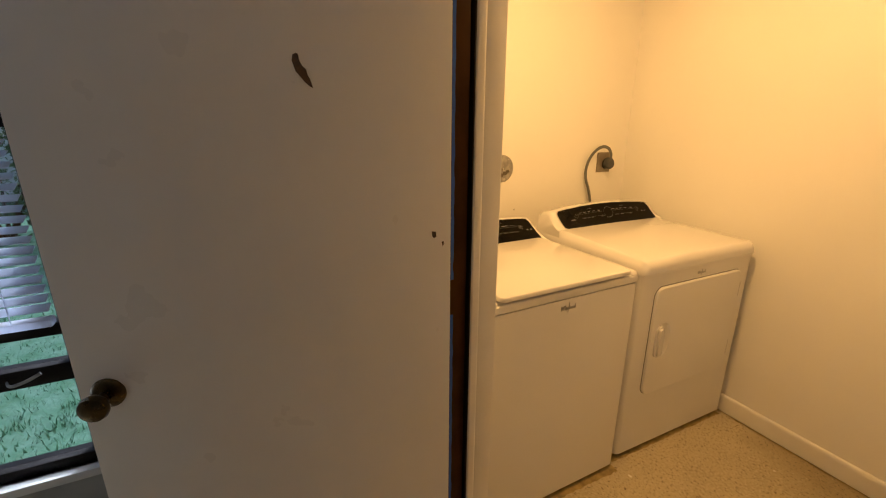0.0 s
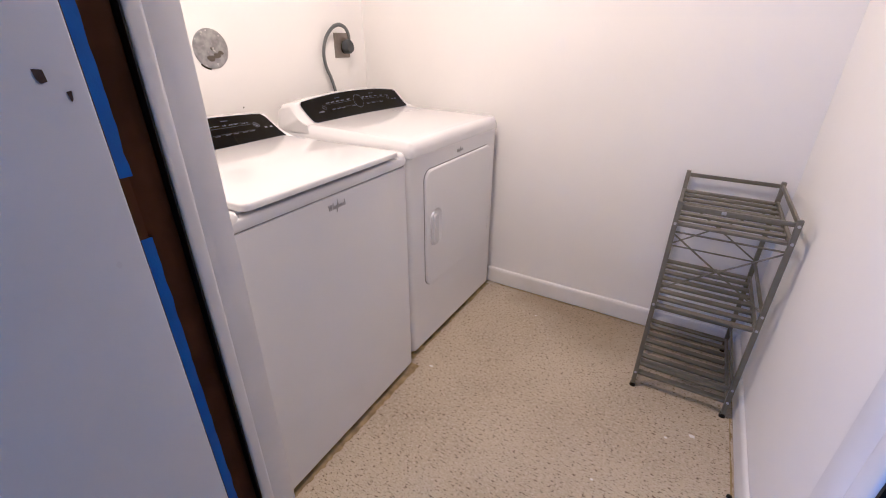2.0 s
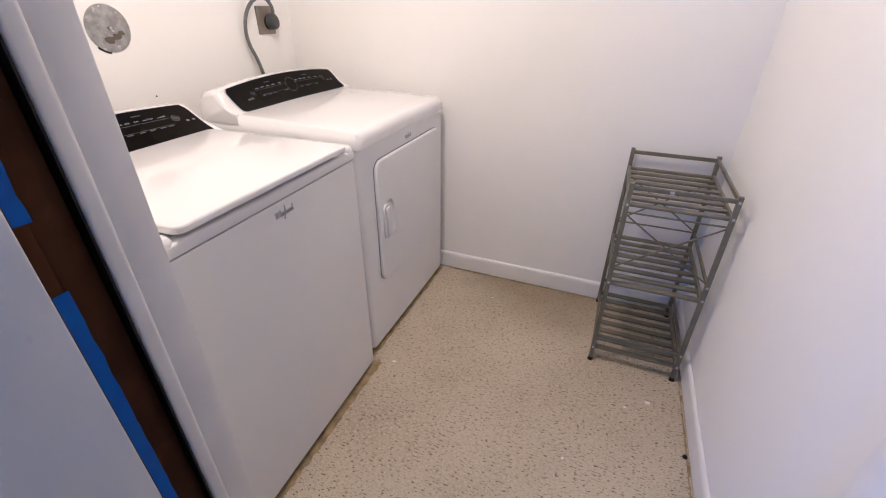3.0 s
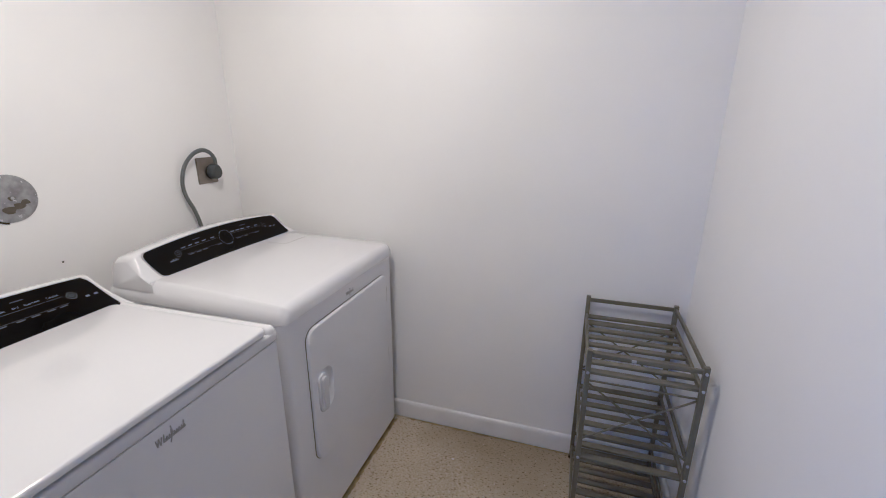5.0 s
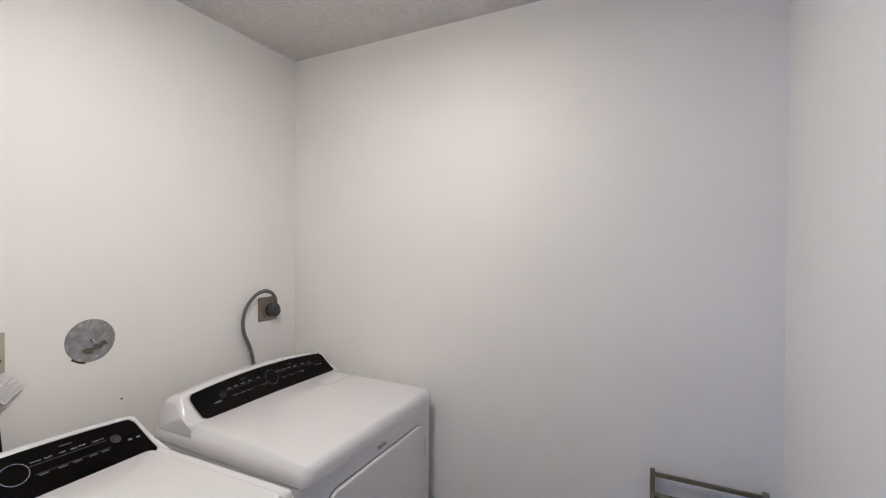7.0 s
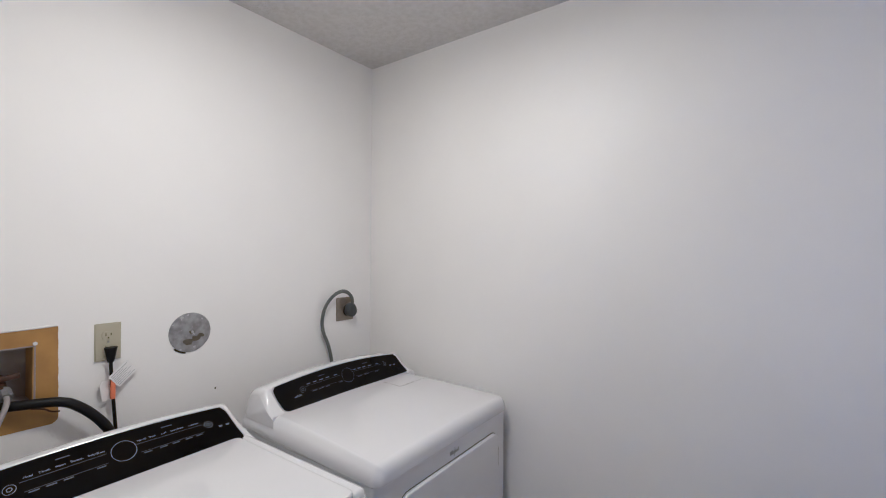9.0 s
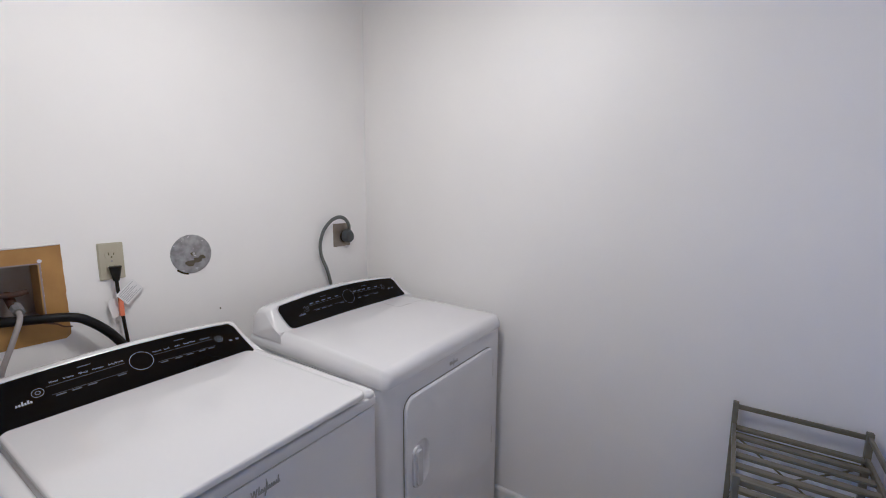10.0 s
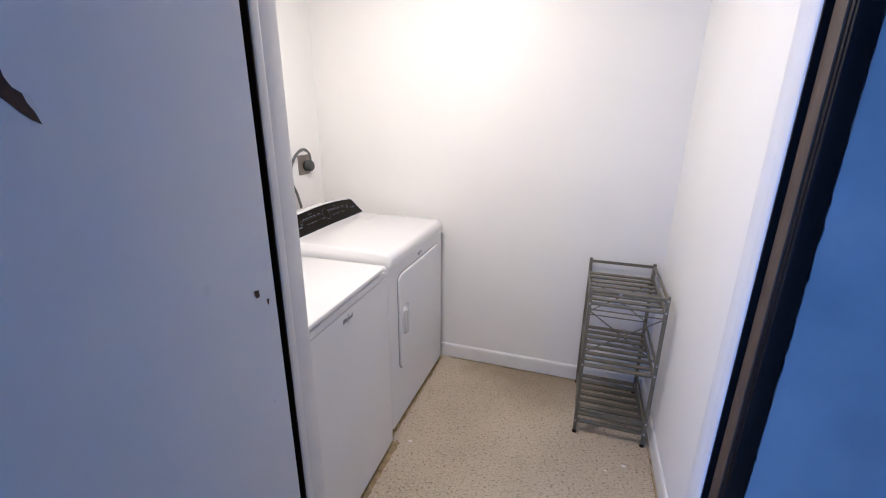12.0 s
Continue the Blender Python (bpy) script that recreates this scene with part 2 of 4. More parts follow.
def lathe(profile, sides=28, axis="X"):
    """A turned shape: (distance along the axis, radius) pairs."""
    bm, loops = bmesh.new(), []
    for d, r in profile:
        ring = []
        for k in range(sides):
            a = 2 * math.pi * k / sides
            p = (d, r * math.cos(a), r * math.sin(a)) if axis == "X" else (r * math.cos(a), r * math.sin(a), d)
            ring.append(bm.verts.new(p))
        loops.append(ring)
    for a, b in zip(loops, loops[1:]):
        for k in range(sides):
            bm.faces.new((a[k], a[(k + 1) % sides], b[(k + 1) % sides], b[k]))
    bm.faces.new(loops[0]), bm.faces.new(loops[-1])
    bmesh.ops.recalc_face_normals(bm, faces=bm.faces)
    return bm


def outline_plate(points, depth, m):
    """A flat plate from a plane outline (u, v), given thickness, set by the matrix m."""
    bm = bmesh.new()
    lo = [bm.verts.new(m @ Vector((u, v, 0))) for u, v in points]
    hi = [bm.verts.new(m @ Vector((u, v, depth))) for u, v in points]
    bm.faces.new(lo[::-1]), bm.faces.new(hi)
    n = len(points)
    for k in range(n):
        bm.faces.new((lo[k], lo[(k + 1) % n], hi[(k + 1) % n], hi[k]))
    bmesh.ops.recalc_face_normals(bm, faces=bm.faces)
    return bm


def round_rect(w, h, r, n=6):
    pts = []
    for cx, cy, a0 in ((w / 2 - r, h / 2 - r, 0), (-w / 2 + r, h / 2 - r, 90), (-w / 2 + r, -h / 2 + r, 180), (w / 2 - r, -h / 2 + r, 270)):
        for k in range(n + 1):
            a = radians(a0 + 90 * k / n)
            pts.append((cx + r * math.cos(a), cy + r * math.sin(a)))
    return pts


def mesh_of(name, bm, mat):
    me = bpy.data.meshes.new(name)
    bm.to_mesh(me)
    bm.free()
    me.materials.append(mat)
    for p in me.polygons:
        p.use_smooth = True
    me.set_sharp_from_angle(angle=radians(38))
    return me


def thing(name, m, label, category, group="", kind=""):
    ob = new(name)
    ob.empty_display_size = 0.05
    ob.matrix_world = m
    return tagged(ob, label, category, group, kind)


def part(name, bm, mat, parent, label=""):
    ob = new(name, mesh_of(name, bm, mat))
    ob.parent = parent
    return tagged(ob, label) if label else ob


def solid(name, bm, mat, label, category, group="", kind="", m=None):
    ob = new(name, mesh_of(name, bm, mat))
    if m is not None:
        ob.matrix_world = m
    return tagged(ob, label, category, group, kind)


def structure(name, bm, mat, label="", category=""):
    return solid(name, bm, mat, label, category, kind="structure")


# facing out of a wall whose normal is +x: u runs along +y, v up
def on_x(x, y, z):
    return Matrix.Translation((x, y, z)) @ Matrix(((0, 0, 1, 0), (1, 0, 0, 0), (0, 1, 0, 0), (0, 0, 0, 1)))


# ---- the laundry room and the hall outside its door ----
W, H = 1.992, 2.43
DY, DO = -1.533, -1.664       # laundry face and hall face of the door wall
JL, JR = 0.963, 1.817         # rough door opening
HX, HY = 4.2, -5.2            # far walls of the hall
WX = 0.30                     # window wall of the hall

b = bmesh.new()
box(b, -0.12, HX + 0.12, HY - 0.12, 0.12, -0.12, 0)
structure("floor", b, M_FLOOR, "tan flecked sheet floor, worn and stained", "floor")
b = bmesh.new()
box(b, -0.12, HX + 0.12, HY - 0.12, 0.12, H, H + 0.12)
structure("ceiling", b, M_CEIL, "off-white rough textured ceiling", "ceiling")

# wall behind the machines, with the recess of the supply box left open
BY0, BY1, BZ0, BZ1 = -1.455, -1.275, 1.055, 1.215
b = bmesh.new()
for y0, y1, z0, z1 in ((BY1, 0, 0, H), (DO, BY0, 0, H), (BY0, BY1, 0, BZ0), (BY0, BY1, BZ1, H)):
    box(b, -0.12, 0, y0, y1, z0, z1)
structure("wall_west", b, M_WALL, "plain white painted wall behind the machines", "wall")
structure("wall_north", block(-0.12, W + 0.12, 0, 0.12, 0, H), M_WALL, "plain white painted wall", "wall")
structure("wall_east", block(W, W + 0.12, DO + 0.05, 0, 0, H), M_WALL, "plain white painted wall beside the rack", "wall")

b = bmesh.new()
box(b, 0.0, JL - 0.02, DO, DY, 0, H)
box(b, JL - 0.02, JR + 0.024, DO, DY, 2.08, H)
structure("wall_south", b, M_WALL, "white painted wall with the door opening", "wall")
# the hall side right of the door: white paint with a ragged cut-in edge over dark wood
b = bmesh.new()
box(b, JR + 0.012, W, DO + 0.004, DY, 0, H)
box(b, W, HX, DO + 0.004, DO + 0.05, 0, H)
structure("wall_door_side", b, M_DARK, "dark brown door surround under the wall paint", "wall")
b = bmesh.new()
rows_z = [H * k / 220 for k in range(221)]
edge = [1.843 + 0.003 * noise.noise((0, 0, z * 7)) + 0.002 * noise.noise((3, 0, z * 35)) + 0.0022 * noise.noise((7, 1, z * 80)) for z in rows_z]
for z0, z1, e0, e1 in zip(rows_z, rows_z[1:], edge, edge[1:]):
    q = [b.verts.new(p) for p in ((e0, DO, z0), (HX, DO, z0), (HX, DO, z1), (e1, DO, z1),
                                  (e0, DO + 0.004, z0), (e1, DO + 0.004, z1))]
    b.faces.new(q[:4]), b.faces.new((q[0], q[3], q[5], q[4]))
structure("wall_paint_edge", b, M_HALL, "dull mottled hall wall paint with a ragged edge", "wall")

# unseen closing walls, their tan chosen to throw warm light on the door
structure("wall_hall_east", block(HX, HX + 0.12, HY, DO, 0, H), M_WARM_BOUNCE, "unseen hall wall, tan to warm the bounced light", "wall")
structure("wall_hall_south", block(WX - 0.12, HX, HY - 0.12, HY, 0, H), M_WARM_BOUNCE, "unseen hall wall, tan to warm the bounced light", "wall")
WY0, WY1, WZ0, WZ1 = -4.30, -2.60, 0.33, 2.10
b = bmesh.new()
for y0, y1, z0, z1 in ((WY1, DO, 0, H), (HY, WY0, 0, H), (WY0, WY1, 0, WZ0), (WY0, WY1, WZ1, H)):
    box(b, WX - 0.12, WX, y0, y1, z0, z1)
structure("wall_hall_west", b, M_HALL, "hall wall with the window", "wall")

# door frame
frame_l = thing("door_frame", Matrix(), "white-painted door jambs, dark unpainted rebates", "door frame", kind="structure")
b = block(JL - 0.02, 0.977, -1.590, DY, 0, 2.05, bevel=0.003)
part("jamb", b, M_TRIM, frame_l)
b = block(JL - 0.02, 0.982, -1.613, -1.586, 0, 2.05, bevel=0.007, seg=4)
part("stop", b, M_TRIM, frame_l)
b = block(JL - 0.02, JL, -1.692, -1.6165, 0, 2.06, bevel=0.002)
part("rebate", b, M_BARE, frame_l, "dark brown unpainted rebate")
part("edge_bead", block(JL - 0.001, 0.975, -1.6925, -1.664, 0, 2.06, bevel=0.002), M_BARE, frame_l, "dark brown unpainted edge bead")
# added black strip: paints the shade in the rebate behind the stop
part("rebate_shade", block(JL - 0.01, 0.9805, -1.6165, -1.6132, 0, 2.05), M_RUBBER, frame_l, "black strip standing for shade behind the stop")
b = block(1.808, JR + 0.012, -1.590, DY, 0, 2.05, bevel=0.003)
part("jamb", b, M_TRIM, frame_l)
b = block(1.802, JR + 0.012, -1.617, -1.586, 0, 2.05, bevel=0.006, seg=3)
part("stop", b, M_TRIM, frame_l)
b = block(1.813, JR + 0.016, -1.666, -1.6175, 0, 2.06, bevel=0.002)
part("rebate", b, M_DARK, frame_l, "dark brown rebate")
b = block(1.810, 1.8135, -1.659, -1.628, 0, 2.05, bevel=0.001)
# same added strip on the right, darkening the stop's hall-side face
part("rebate_shade", block(1.8035, 1.8165, -1.6205, -1.6172, 0, 2.05), M_RUBBER, frame_l, "black strip standing for shade behind the stop")
part("weather_strip", b, M_STRIP, frame_l, "bare brown wood strip")
b = block(JR - 0.002, 1.840, -1.670, DO + 0.002, 0, 2.10, bevel=0.003)
part("outer_trim", b, M_DARK, frame_l, "dark brown outer trim")
b = block(JL - 0.02, JR + 0.012, -1.613, DY, 2.05, 2.08, bevel=0.003)
part("head", b, M_TRIM, frame_l)

for z0, z1 in ((0.02, 0.955), (1.048, 2.03)):
    b = bmesh.new()
    n = 60
    pts = []
    for k in range(n + 1):
        z = z0 + (z1 - z0) * k / n
        j = 0.0025 * noise.noise((1, z0, z * 30))
        pts.append(((0.9762, -1.660 + j, z), (0.9766, -1.675, z), (0.977 + j, -1.694, z)))
    vs = [[b.verts.new(p) for p in row] for row in pts]
    for r0, r1 in zip(vs, vs[1:]):
        b.faces.new((r0[0], r0[1], r1[1], r1[0])), b.faces.new((r0[1], r0[2], r1[2], r1[1]))
    part("masking_tape", b, M_TAPE, frame_l, "blue masking tape strip")

# baseboards
def baseboard(name, a, b_, normal, label):
    a, b_ = Vector(a), Vector(b_)
    n_ = Vector(normal)
    prof = [(0, 0), (0.012, 0), (0.012, 0.068), (0.0115, 0.074), (0.0102, 0.080), (0.008, 0.0845), (0.005, 0.0875), (0, 0.089)]
    bm = bmesh.new()
    ends = [[bm.verts.new(p + n_ * d + Vector((0, 0, z))) for d, z in prof] for p in (a, b_)]
    for k in range(len(prof)):
        k2 = (k + 1) % len(prof)
        bm.faces.new((ends[0][k], ends[0][k2], ends[1][k2], ends[1][k]))
    bm.faces.new(ends[0]), bm.faces.new(ends[1])
    bmesh.ops.recalc_face_normals(bm, faces=bm.faces)
    structure(name, bm, M_TRIM, label, "baseboard")


baseboard("baseboard_north", (0.0, -0.001, 0.004), (W, -0.001, 0.004), (0, -1, 0), "white painted baseboard, lifted off the floor")
baseboard("baseboard_east", (W - 0.001, -0.013, 0.004), (W - 0.001, DY, 0.004), (-1, 0, 0), "white painted baseboard")

# ---- the door ----
leaf = thing("laundry_door", Matrix.Translation((1.042, -1.702, 0.012)) @ pose(0, 0, 0, 0, 0, -15),
             "grey-white flush door standing open, paint torn in places", "door")
# local: the leaf runs along -y, its seen face is x = 0
LW = 0.772
part("leaf", block(-0.040, 0, -LW, 0, 0, 2.02, bevel=0.002), M_DOOR, leaf)
part("edge_tape", block(-0.036, -0.004, 0.0003, 0.0012, 0.02, 2.0), M_BARE, leaf, "dark bare wood edge")


def torn(points, m):
    return outline_plate(points, 0.0008, m)


part("scar", torn([(-0.010, 0.030), (-0.004, 0.033), (0.000, 0.031), (0.001, 0.022), (0.005, 0.012), (0.012, 0.006), (0.014, -0.004), (0.018, -0.012),
                   (0.022, -0.027), (0.014, -0.022), (0.006, -0.014), (0.000, -0.006), (-0.007, 0.002), (-0.009, 0.010), (-0.012, 0.020)],
                  on_x(0.0002, -0.286, 1.490)), M_SCAR, leaf, "torn dark veneer scar")
part("chip", torn([(-0.005, 0.007), (0.004, 0.006), (0.005, -0.006), (-0.001, -0.008), (-0.004, -0.003)], on_x(0.0002, -0.037, 1.172)), M_SCAR, leaf, "small dark paint chip")
part("chip", torn([(-0.001, 0.005), (0.004, 0.006), (0.003, -0.003), (0.001, -0.006)], on_x(0.0002, -0.037 + 0.018, 1.150)), M_SCAR, leaf, "small dark paint chip")
knob = part("knob_rose", lathe([(0, 0.0325), (0.004, 0.0325), (0.007, 0.029), (0.010, 0.026), (0.012, 0.020), (0.014, 0.013)]), M_BRASS, leaf, "aged brass rose")
knob.location = (0.0005, -0.718, 0.868)
k2 = part("knob", lathe([(0.010, 0.011), (0.030, 0.012), (0.036, 0.018), (0.044, 0.025), (0.054, 0.0275), (0.062, 0.025), (0.066, 0.018), (0.068, 0.010)]), M_BRASS, knob, "dark aged brass knob")
part("latch_plate", block(-0.034, -0.006, -LW - 0.0015, -LW, 0.868 - 0.03, 0.868 + 0.03), M_BRASS, leaf)
for z in (0.28, 1.78):
    part("hinge", rod(bmesh.new(), (-0.048, 0.012, z - 0.045), (-0.048, 0.012, z + 0.045), 0.007), M_BARE, leaf, "dark hinge barrel")

# ---- the window in the hall ----
win = thing("window_1", Matrix(), "dark-framed awning window with lowered blind", "window", kind="structure")
XF0, XF1 = WX - 0.075, WX - 0.015
bars_z = [(WZ0, WZ0 + 0.035), (0.640, 0.70), (0.795, 0.835), (1.40, 1.44), (WZ1 - 0.04, WZ1)]
for z0, z1 in bars_z:
    part("window_frame", block(XF0, XF1, WY0, WY1, z0, z1, bevel=0.004), M_DARK, win)
for y0, y1 in ((WY1 - 0.04, WY1), (-3.47, -3.42), (WY0, WY0 + 0.04)):
    part("window_frame", block(XF0 + 0.002, XF1 - 0.002, y0, y1, WZ0 + 0.001, WZ1 - 0.001, bevel=0.004), M_DARK, win)
for z0, z1 in ((WZ0 + 0.035, 0.64), (0.70, 0.795), (0.835, 1.40), (1.44, WZ1 - 0.04)):
    pane = part("pane", block(WX - 0.048, WX - 0.044, WY0 + 0.04, WY1 - 0.04, z0, z1), M_GLASS, win)
    pane.visible_shadow = False
part("window_sill", block(WX - 0.12, WX + 0.03, WY0, WY1, WZ0 - 0.03, WZ0, bevel=0.004), M_TRIM, win, "white painted sill")
part("latch", tube([(WX - 0.010, -2.79, 0.672), (WX + 0.012, -2.775, 0.668), (WX + 0.016, -2.74, 0.676), (WX + 0.014, -2.70, 0.694)], 0.005, squash=0.6), M_STEEL, win, "pale crank latch")

blind = thing("window_blind", Matrix.Translation((WX + 0.022, 0, 0)), "white slatted blind lowered over the window", "blind")
SLAT = mesh_of("slat", block(-0.0165, 0.0165, WY0 + 0.06, WY1 - 0.035, -0.001, 0.001), M_BLIND)
zs = 0.90
while zs < WZ1 - 0.03:
    s = new("slat", SLAT)
    s.parent = blind
    s.matrix_local = pose(0, 0, zs, 0, 24, 0)
    zs += 0.029
part("bottom_rail", block(-0.02, 0.02, WY0 + 0.06, WY1 - 0.035, 0.845, 0.868, bevel=0.003), M_BLIND, blind)
part("head_rail", block(-0.025, 0.025, WY0 + 0.05, WY1 - 0.03, WZ1 - 0.03, WZ1 + 0.02, bevel=0.003), M_BLIND, blind)
for y in (-2.72, -3.2, -3.7, -4.15):
    part("ladder_cord", rod(bmesh.new(), (0.019, y, 0.86), (0.019, y, WZ1), 0.0015, sides=6), M_BLIND, blind)

# ---- outside: lawn, shrubs and a far house ----
b = bmesh.new()
grid = [[b.verts.new((WX - 0.13 - 60 * (i / 30) * abs(i / 30), -63 + 4 * j, -0.12 - 0.02 * i + 0.03 * noise.noise((i * 0.7, j * 0.7, 0)) if i >= 0 else -0.15))
         for j in range(31)] for i in range(-30, 31)]
for i in range(60):
    for j in range(30):
        b.faces.new((grid[i][j], grid[i][j + 1], grid[i + 1][j + 1], grid[i + 1][j]))
bmesh.ops.recalc_face_normals(b, faces=b.faces)
structure("ground", b, M_SOIL, "green lawn outside the window", "lawn")
rng = random.Random(4)
verts, faces = [], []
for _ in range(16000):
    x, y = WX - 0.2 - 3.6 * rng.random() ** 1.3, -1.5 - 4.0 * rng.random()
    a, h, s = rng.random() * 6.28, 0.03 + 0.05 * rng.random(), 0.004 + 0.004 * rng.random()
    z = -0.15 - 0.02 * ((WX - 0.13 - x) / 60) ** 0.5 * 30
    i = len(verts)
    lean = (rng.uniform(-0.03, 0.03), rng.uniform(-0.03, 0.03))
    verts += [(x - s * math.cos(a), y - s * math.sin(a), z), (x + s * math.cos(a), y + s * math.sin(a), z), (x + lean[0], y + lean[1], z + h)]
    faces.append((i, i + 1, i + 2))
me = bpy.data.meshes.new("grass")
me.from_pydata(verts, [], faces)
me.materials.append(M_GRASS)
tagged(new("grass", me), "short green grass on the lawn", "grass", kind="stuff")


def shrub(x, y, r, seed):
    g = random.Random(seed)
    ob = thing("shrub", pose(x, y, -0.25), "dark green leafy shrub at the lawn's edge", "shrub", group="shrubs on the lawn")
    bt = bmesh.new()
    for _ in range(7):
        rod(bt, (0, 0, -0.1), (g.uniform(-0.6, 0.6) * r, g.uniform(-0.6, 0.6) * r, r * g.uniform(0.8, 1.6)), 0.03, sides=6, r2=0.008)
    part("limbs", bt, M_BARE, ob)
    vs, fs = [], []
    for _ in range(1500):
        d = Vector((g.gauss(0, 1), g.gauss(0, 1), g.gauss(0, 0.8))).normalized() * r * (0.5 + 0.55 * g.random())
        c = d + Vector((0, 0, r))
        u = Vector((g.gauss(0, 1), g.gauss(0, 1), g.gauss(0, 1))).normalized() * 0.06
        w = u.cross(Vector((g.gauss(0, 1), g.gauss(0, 1), g.gauss(0, 1)))).normalized() * 0.03
        i = len(vs)
        vs += [c - u, c + w, c + u, c - w]
        fs.append((i, i + 1, i + 2, i + 3))
    m2 = bpy.data.meshes.new("crown")
    m2.from_pydata(vs, [], fs)
    m2.materials.append(M_LEAF)
    cr = new("crown", m2)
    cr.parent = ob


for k, (x, y, r) in enumerate(((-5.5, -3.2, 0.9), (-6.4, -5.2, 1.2), (-7.5, -4.1, 1.3), (-6.0, -6.8, 1.0))):
    shrub(x, y, r, k)
house = thing("neighbour_house", pose(-15, -8, -0.8), "pale sided house beyond the lawn", "house")
part("wall", block(-3, 3, -7, 7, 0, 3.2), M_SIDING, house)
part("roof", outline_plate([(-3.5, 3.2), (3.5, 3.2), (0, 5.2)], 15, Matrix.Translation((0, 7.5, 0)) @ pose(0, 0, 0, 90, 0, 0)), M_BARE, house)
for y in (-4, -1, 2, 5):
    part("window", block(2.98, 3.03, y - 0.5, y + 0.5, 1.0, 2.2), M_PANEL, house)

# ---- washer and dryer ----
# local axes of both machines: x out of the front, y along the front, z up, front face at x = 0


class Console:
    """The raised control console: a ridge across the back of a machine's top with a sloping black panel."""

    def __init__(self, half, xb, xr, xf, zb, zr, flare, arch, wide, low, foot, skew=0.0, cut=0.0):
        self.skew, self.cut, self.wide, self.low, self.foot = skew, cut, wide, low, foot
        self.half, self.xb, self.xr, self.xf, self.zb, self.zr, self.flare, self.arch = half, xb, xr, xf, zb, zr, flare, arch

    def surface(self, y, v):
        """The sloping face at y across and v from 0 at its foot to 1 at the ridge, with rounded, swept-out ends."""
        u = y / (self.half - self.flare * v)
        s = min(1.0, abs(y) / (self.wide - 0.010 * v))
        e = max(0.0, (s - 0.93) / 0.07) ** 2.5 * 0.016
        sweep = self.foot * (1 - v) ** 2 * max(0.0, (s - 0.94) / 0.06) ** 2
        top = self.zr - self.arch * u * u
        x = self.xf + (self.xr - self.xf) * (v - 0.04 * math.sin(math.pi * v)) - e * 0.7 * v + sweep
        return Vector((x, y, self.zb + (top - self.zb) * v ** 1.35 - e * 0.9 * v))

    def point(self, u, v, off=0.0):
        """u from -1 to 1 across the panel, v from 0 at its foot to 1 at the ridge."""
        slope = Vector((self.zr - self.arch * u * u - self.zb, 0, self.xf - self.xr)).normalized()
        y = u * (self.half - self.flare * v) + self.skew * (1 - v) * max(0.0, -u)
        return self.surface(y, v) + slope * off

    def mark(self, u0, u1, v0, v1, off, thick):
        return self.patch(u0, u1, v0, v1, off, thick)

    def shell(self):
        bm, loops = bmesh.new(), []
        ends = [0.945, 0.955, 0.965, 0.975, 0.983, 0.99, 0.996, 1.0]
        us = [-k for k in reversed(ends)] + [-0.9 + 0.1 * k for k in range(19)] + ends
        for s in us:
            ring = [self.surface(s * (self.wide - 0.010 * v), v) for v in (0, 0.08, 0.2, 0.4, 0.6, 0.8, 0.92, 0.98)]
            ring.insert(0, Vector((ring[0].x, s * self.wide, self.low)))
            yt = s * (self.wide - 0.010)
            top = self.surface(yt, 1.0).z
            for x, dz in ((self.xr - 0.006, 0.0), (self.xr - 0.02, 0.001), (self.xb + 0.024, -0.004), (self.xb + 0.008, -0.012), (self.xb, -0.024)):
                ring.append(Vector((x, yt, top + dz)))
            ring.append(Vector((self.xb, s * self.wide, self.low)))
            loops.append([bm.verts.new(p) for p in ring])
        n = len(loops[0])
        for a, c in zip(loops, loops[1:]):
            for k in range(n):
                bm.faces.new((a[k], a[(k + 1) % n], c[(k + 1) % n], c[k]))
        bm.faces.new(loops[0]), bm.faces.new(loops[-1])
        bmesh.ops.recalc_face_normals(bm, faces=bm.faces)
        return bm

    def patch(self, u0, u1, v0, v1, off, thick, nu=1, nv=1, corner=0.0):
        """A thin piece lying on the panel; corner draws in the ends of its upper and lower edge."""
        bm, loops = bmesh.new(), []
        for o in (off, off + thick):
            layer = []
            for j in range(nv + 1):
                v = v0 + (v1 - v0) * j / nv
                t = abs(2 * j / nv - 1)
                cut = corner * max(0.0, (t - 0.7) / 0.3) ** 2
                left = cut + (self.cut * (1 - v) ** 1.4 if corner else 0.0)
                layer.append([bm.verts.new(self.point(u0 + left + (u1 - u0 - cut - left) * i / nu, v, o)) for i in range(nu + 1)])
            loops.append(layer)
        for layer in loops:
            for j in range(nv):
                for i in range(nu):
                    bm.faces.new((layer[j][i], layer[j][i + 1], layer[j + 1][i + 1], layer[j + 1][i]))
        lo, hi = loops
        rim_lo = lo[0] + [r[-1] for r in lo[1:]] + lo[-1][-2::-1] + [r[0] for r in lo[-2:0:-1]]
        rim_hi = hi[0] + [r[-1] for r in hi[1:]] + hi[-1][-2::-1] + [r[0] for r in hi[-2:0:-1]]
        for k in range(len(rim_lo)):
            k2_ = (k + 1) % len(rim_lo)
            bm.faces.new((rim_lo[k], rim_lo[k2_], rim_hi[k2_], rim_hi[k]))
        bmesh.ops.recalc_face_normals(bm, faces=bm.faces)
        return bm

    def ring(self, u, v, r, w, off):
        bm = bmesh.new()
        c = self.point(u, v, off)
        ey = Vector((0, 1, 0))
        ev = (self.point(u, v + 0.05) - self.point(u, v - 0.05)).normalized()
        n = 36
        a = [bm.verts.new(c + (ey * math.cos(t) + ev * math.sin(t)) * r) for t in (2 * math.pi * k / n for k in range(n))]
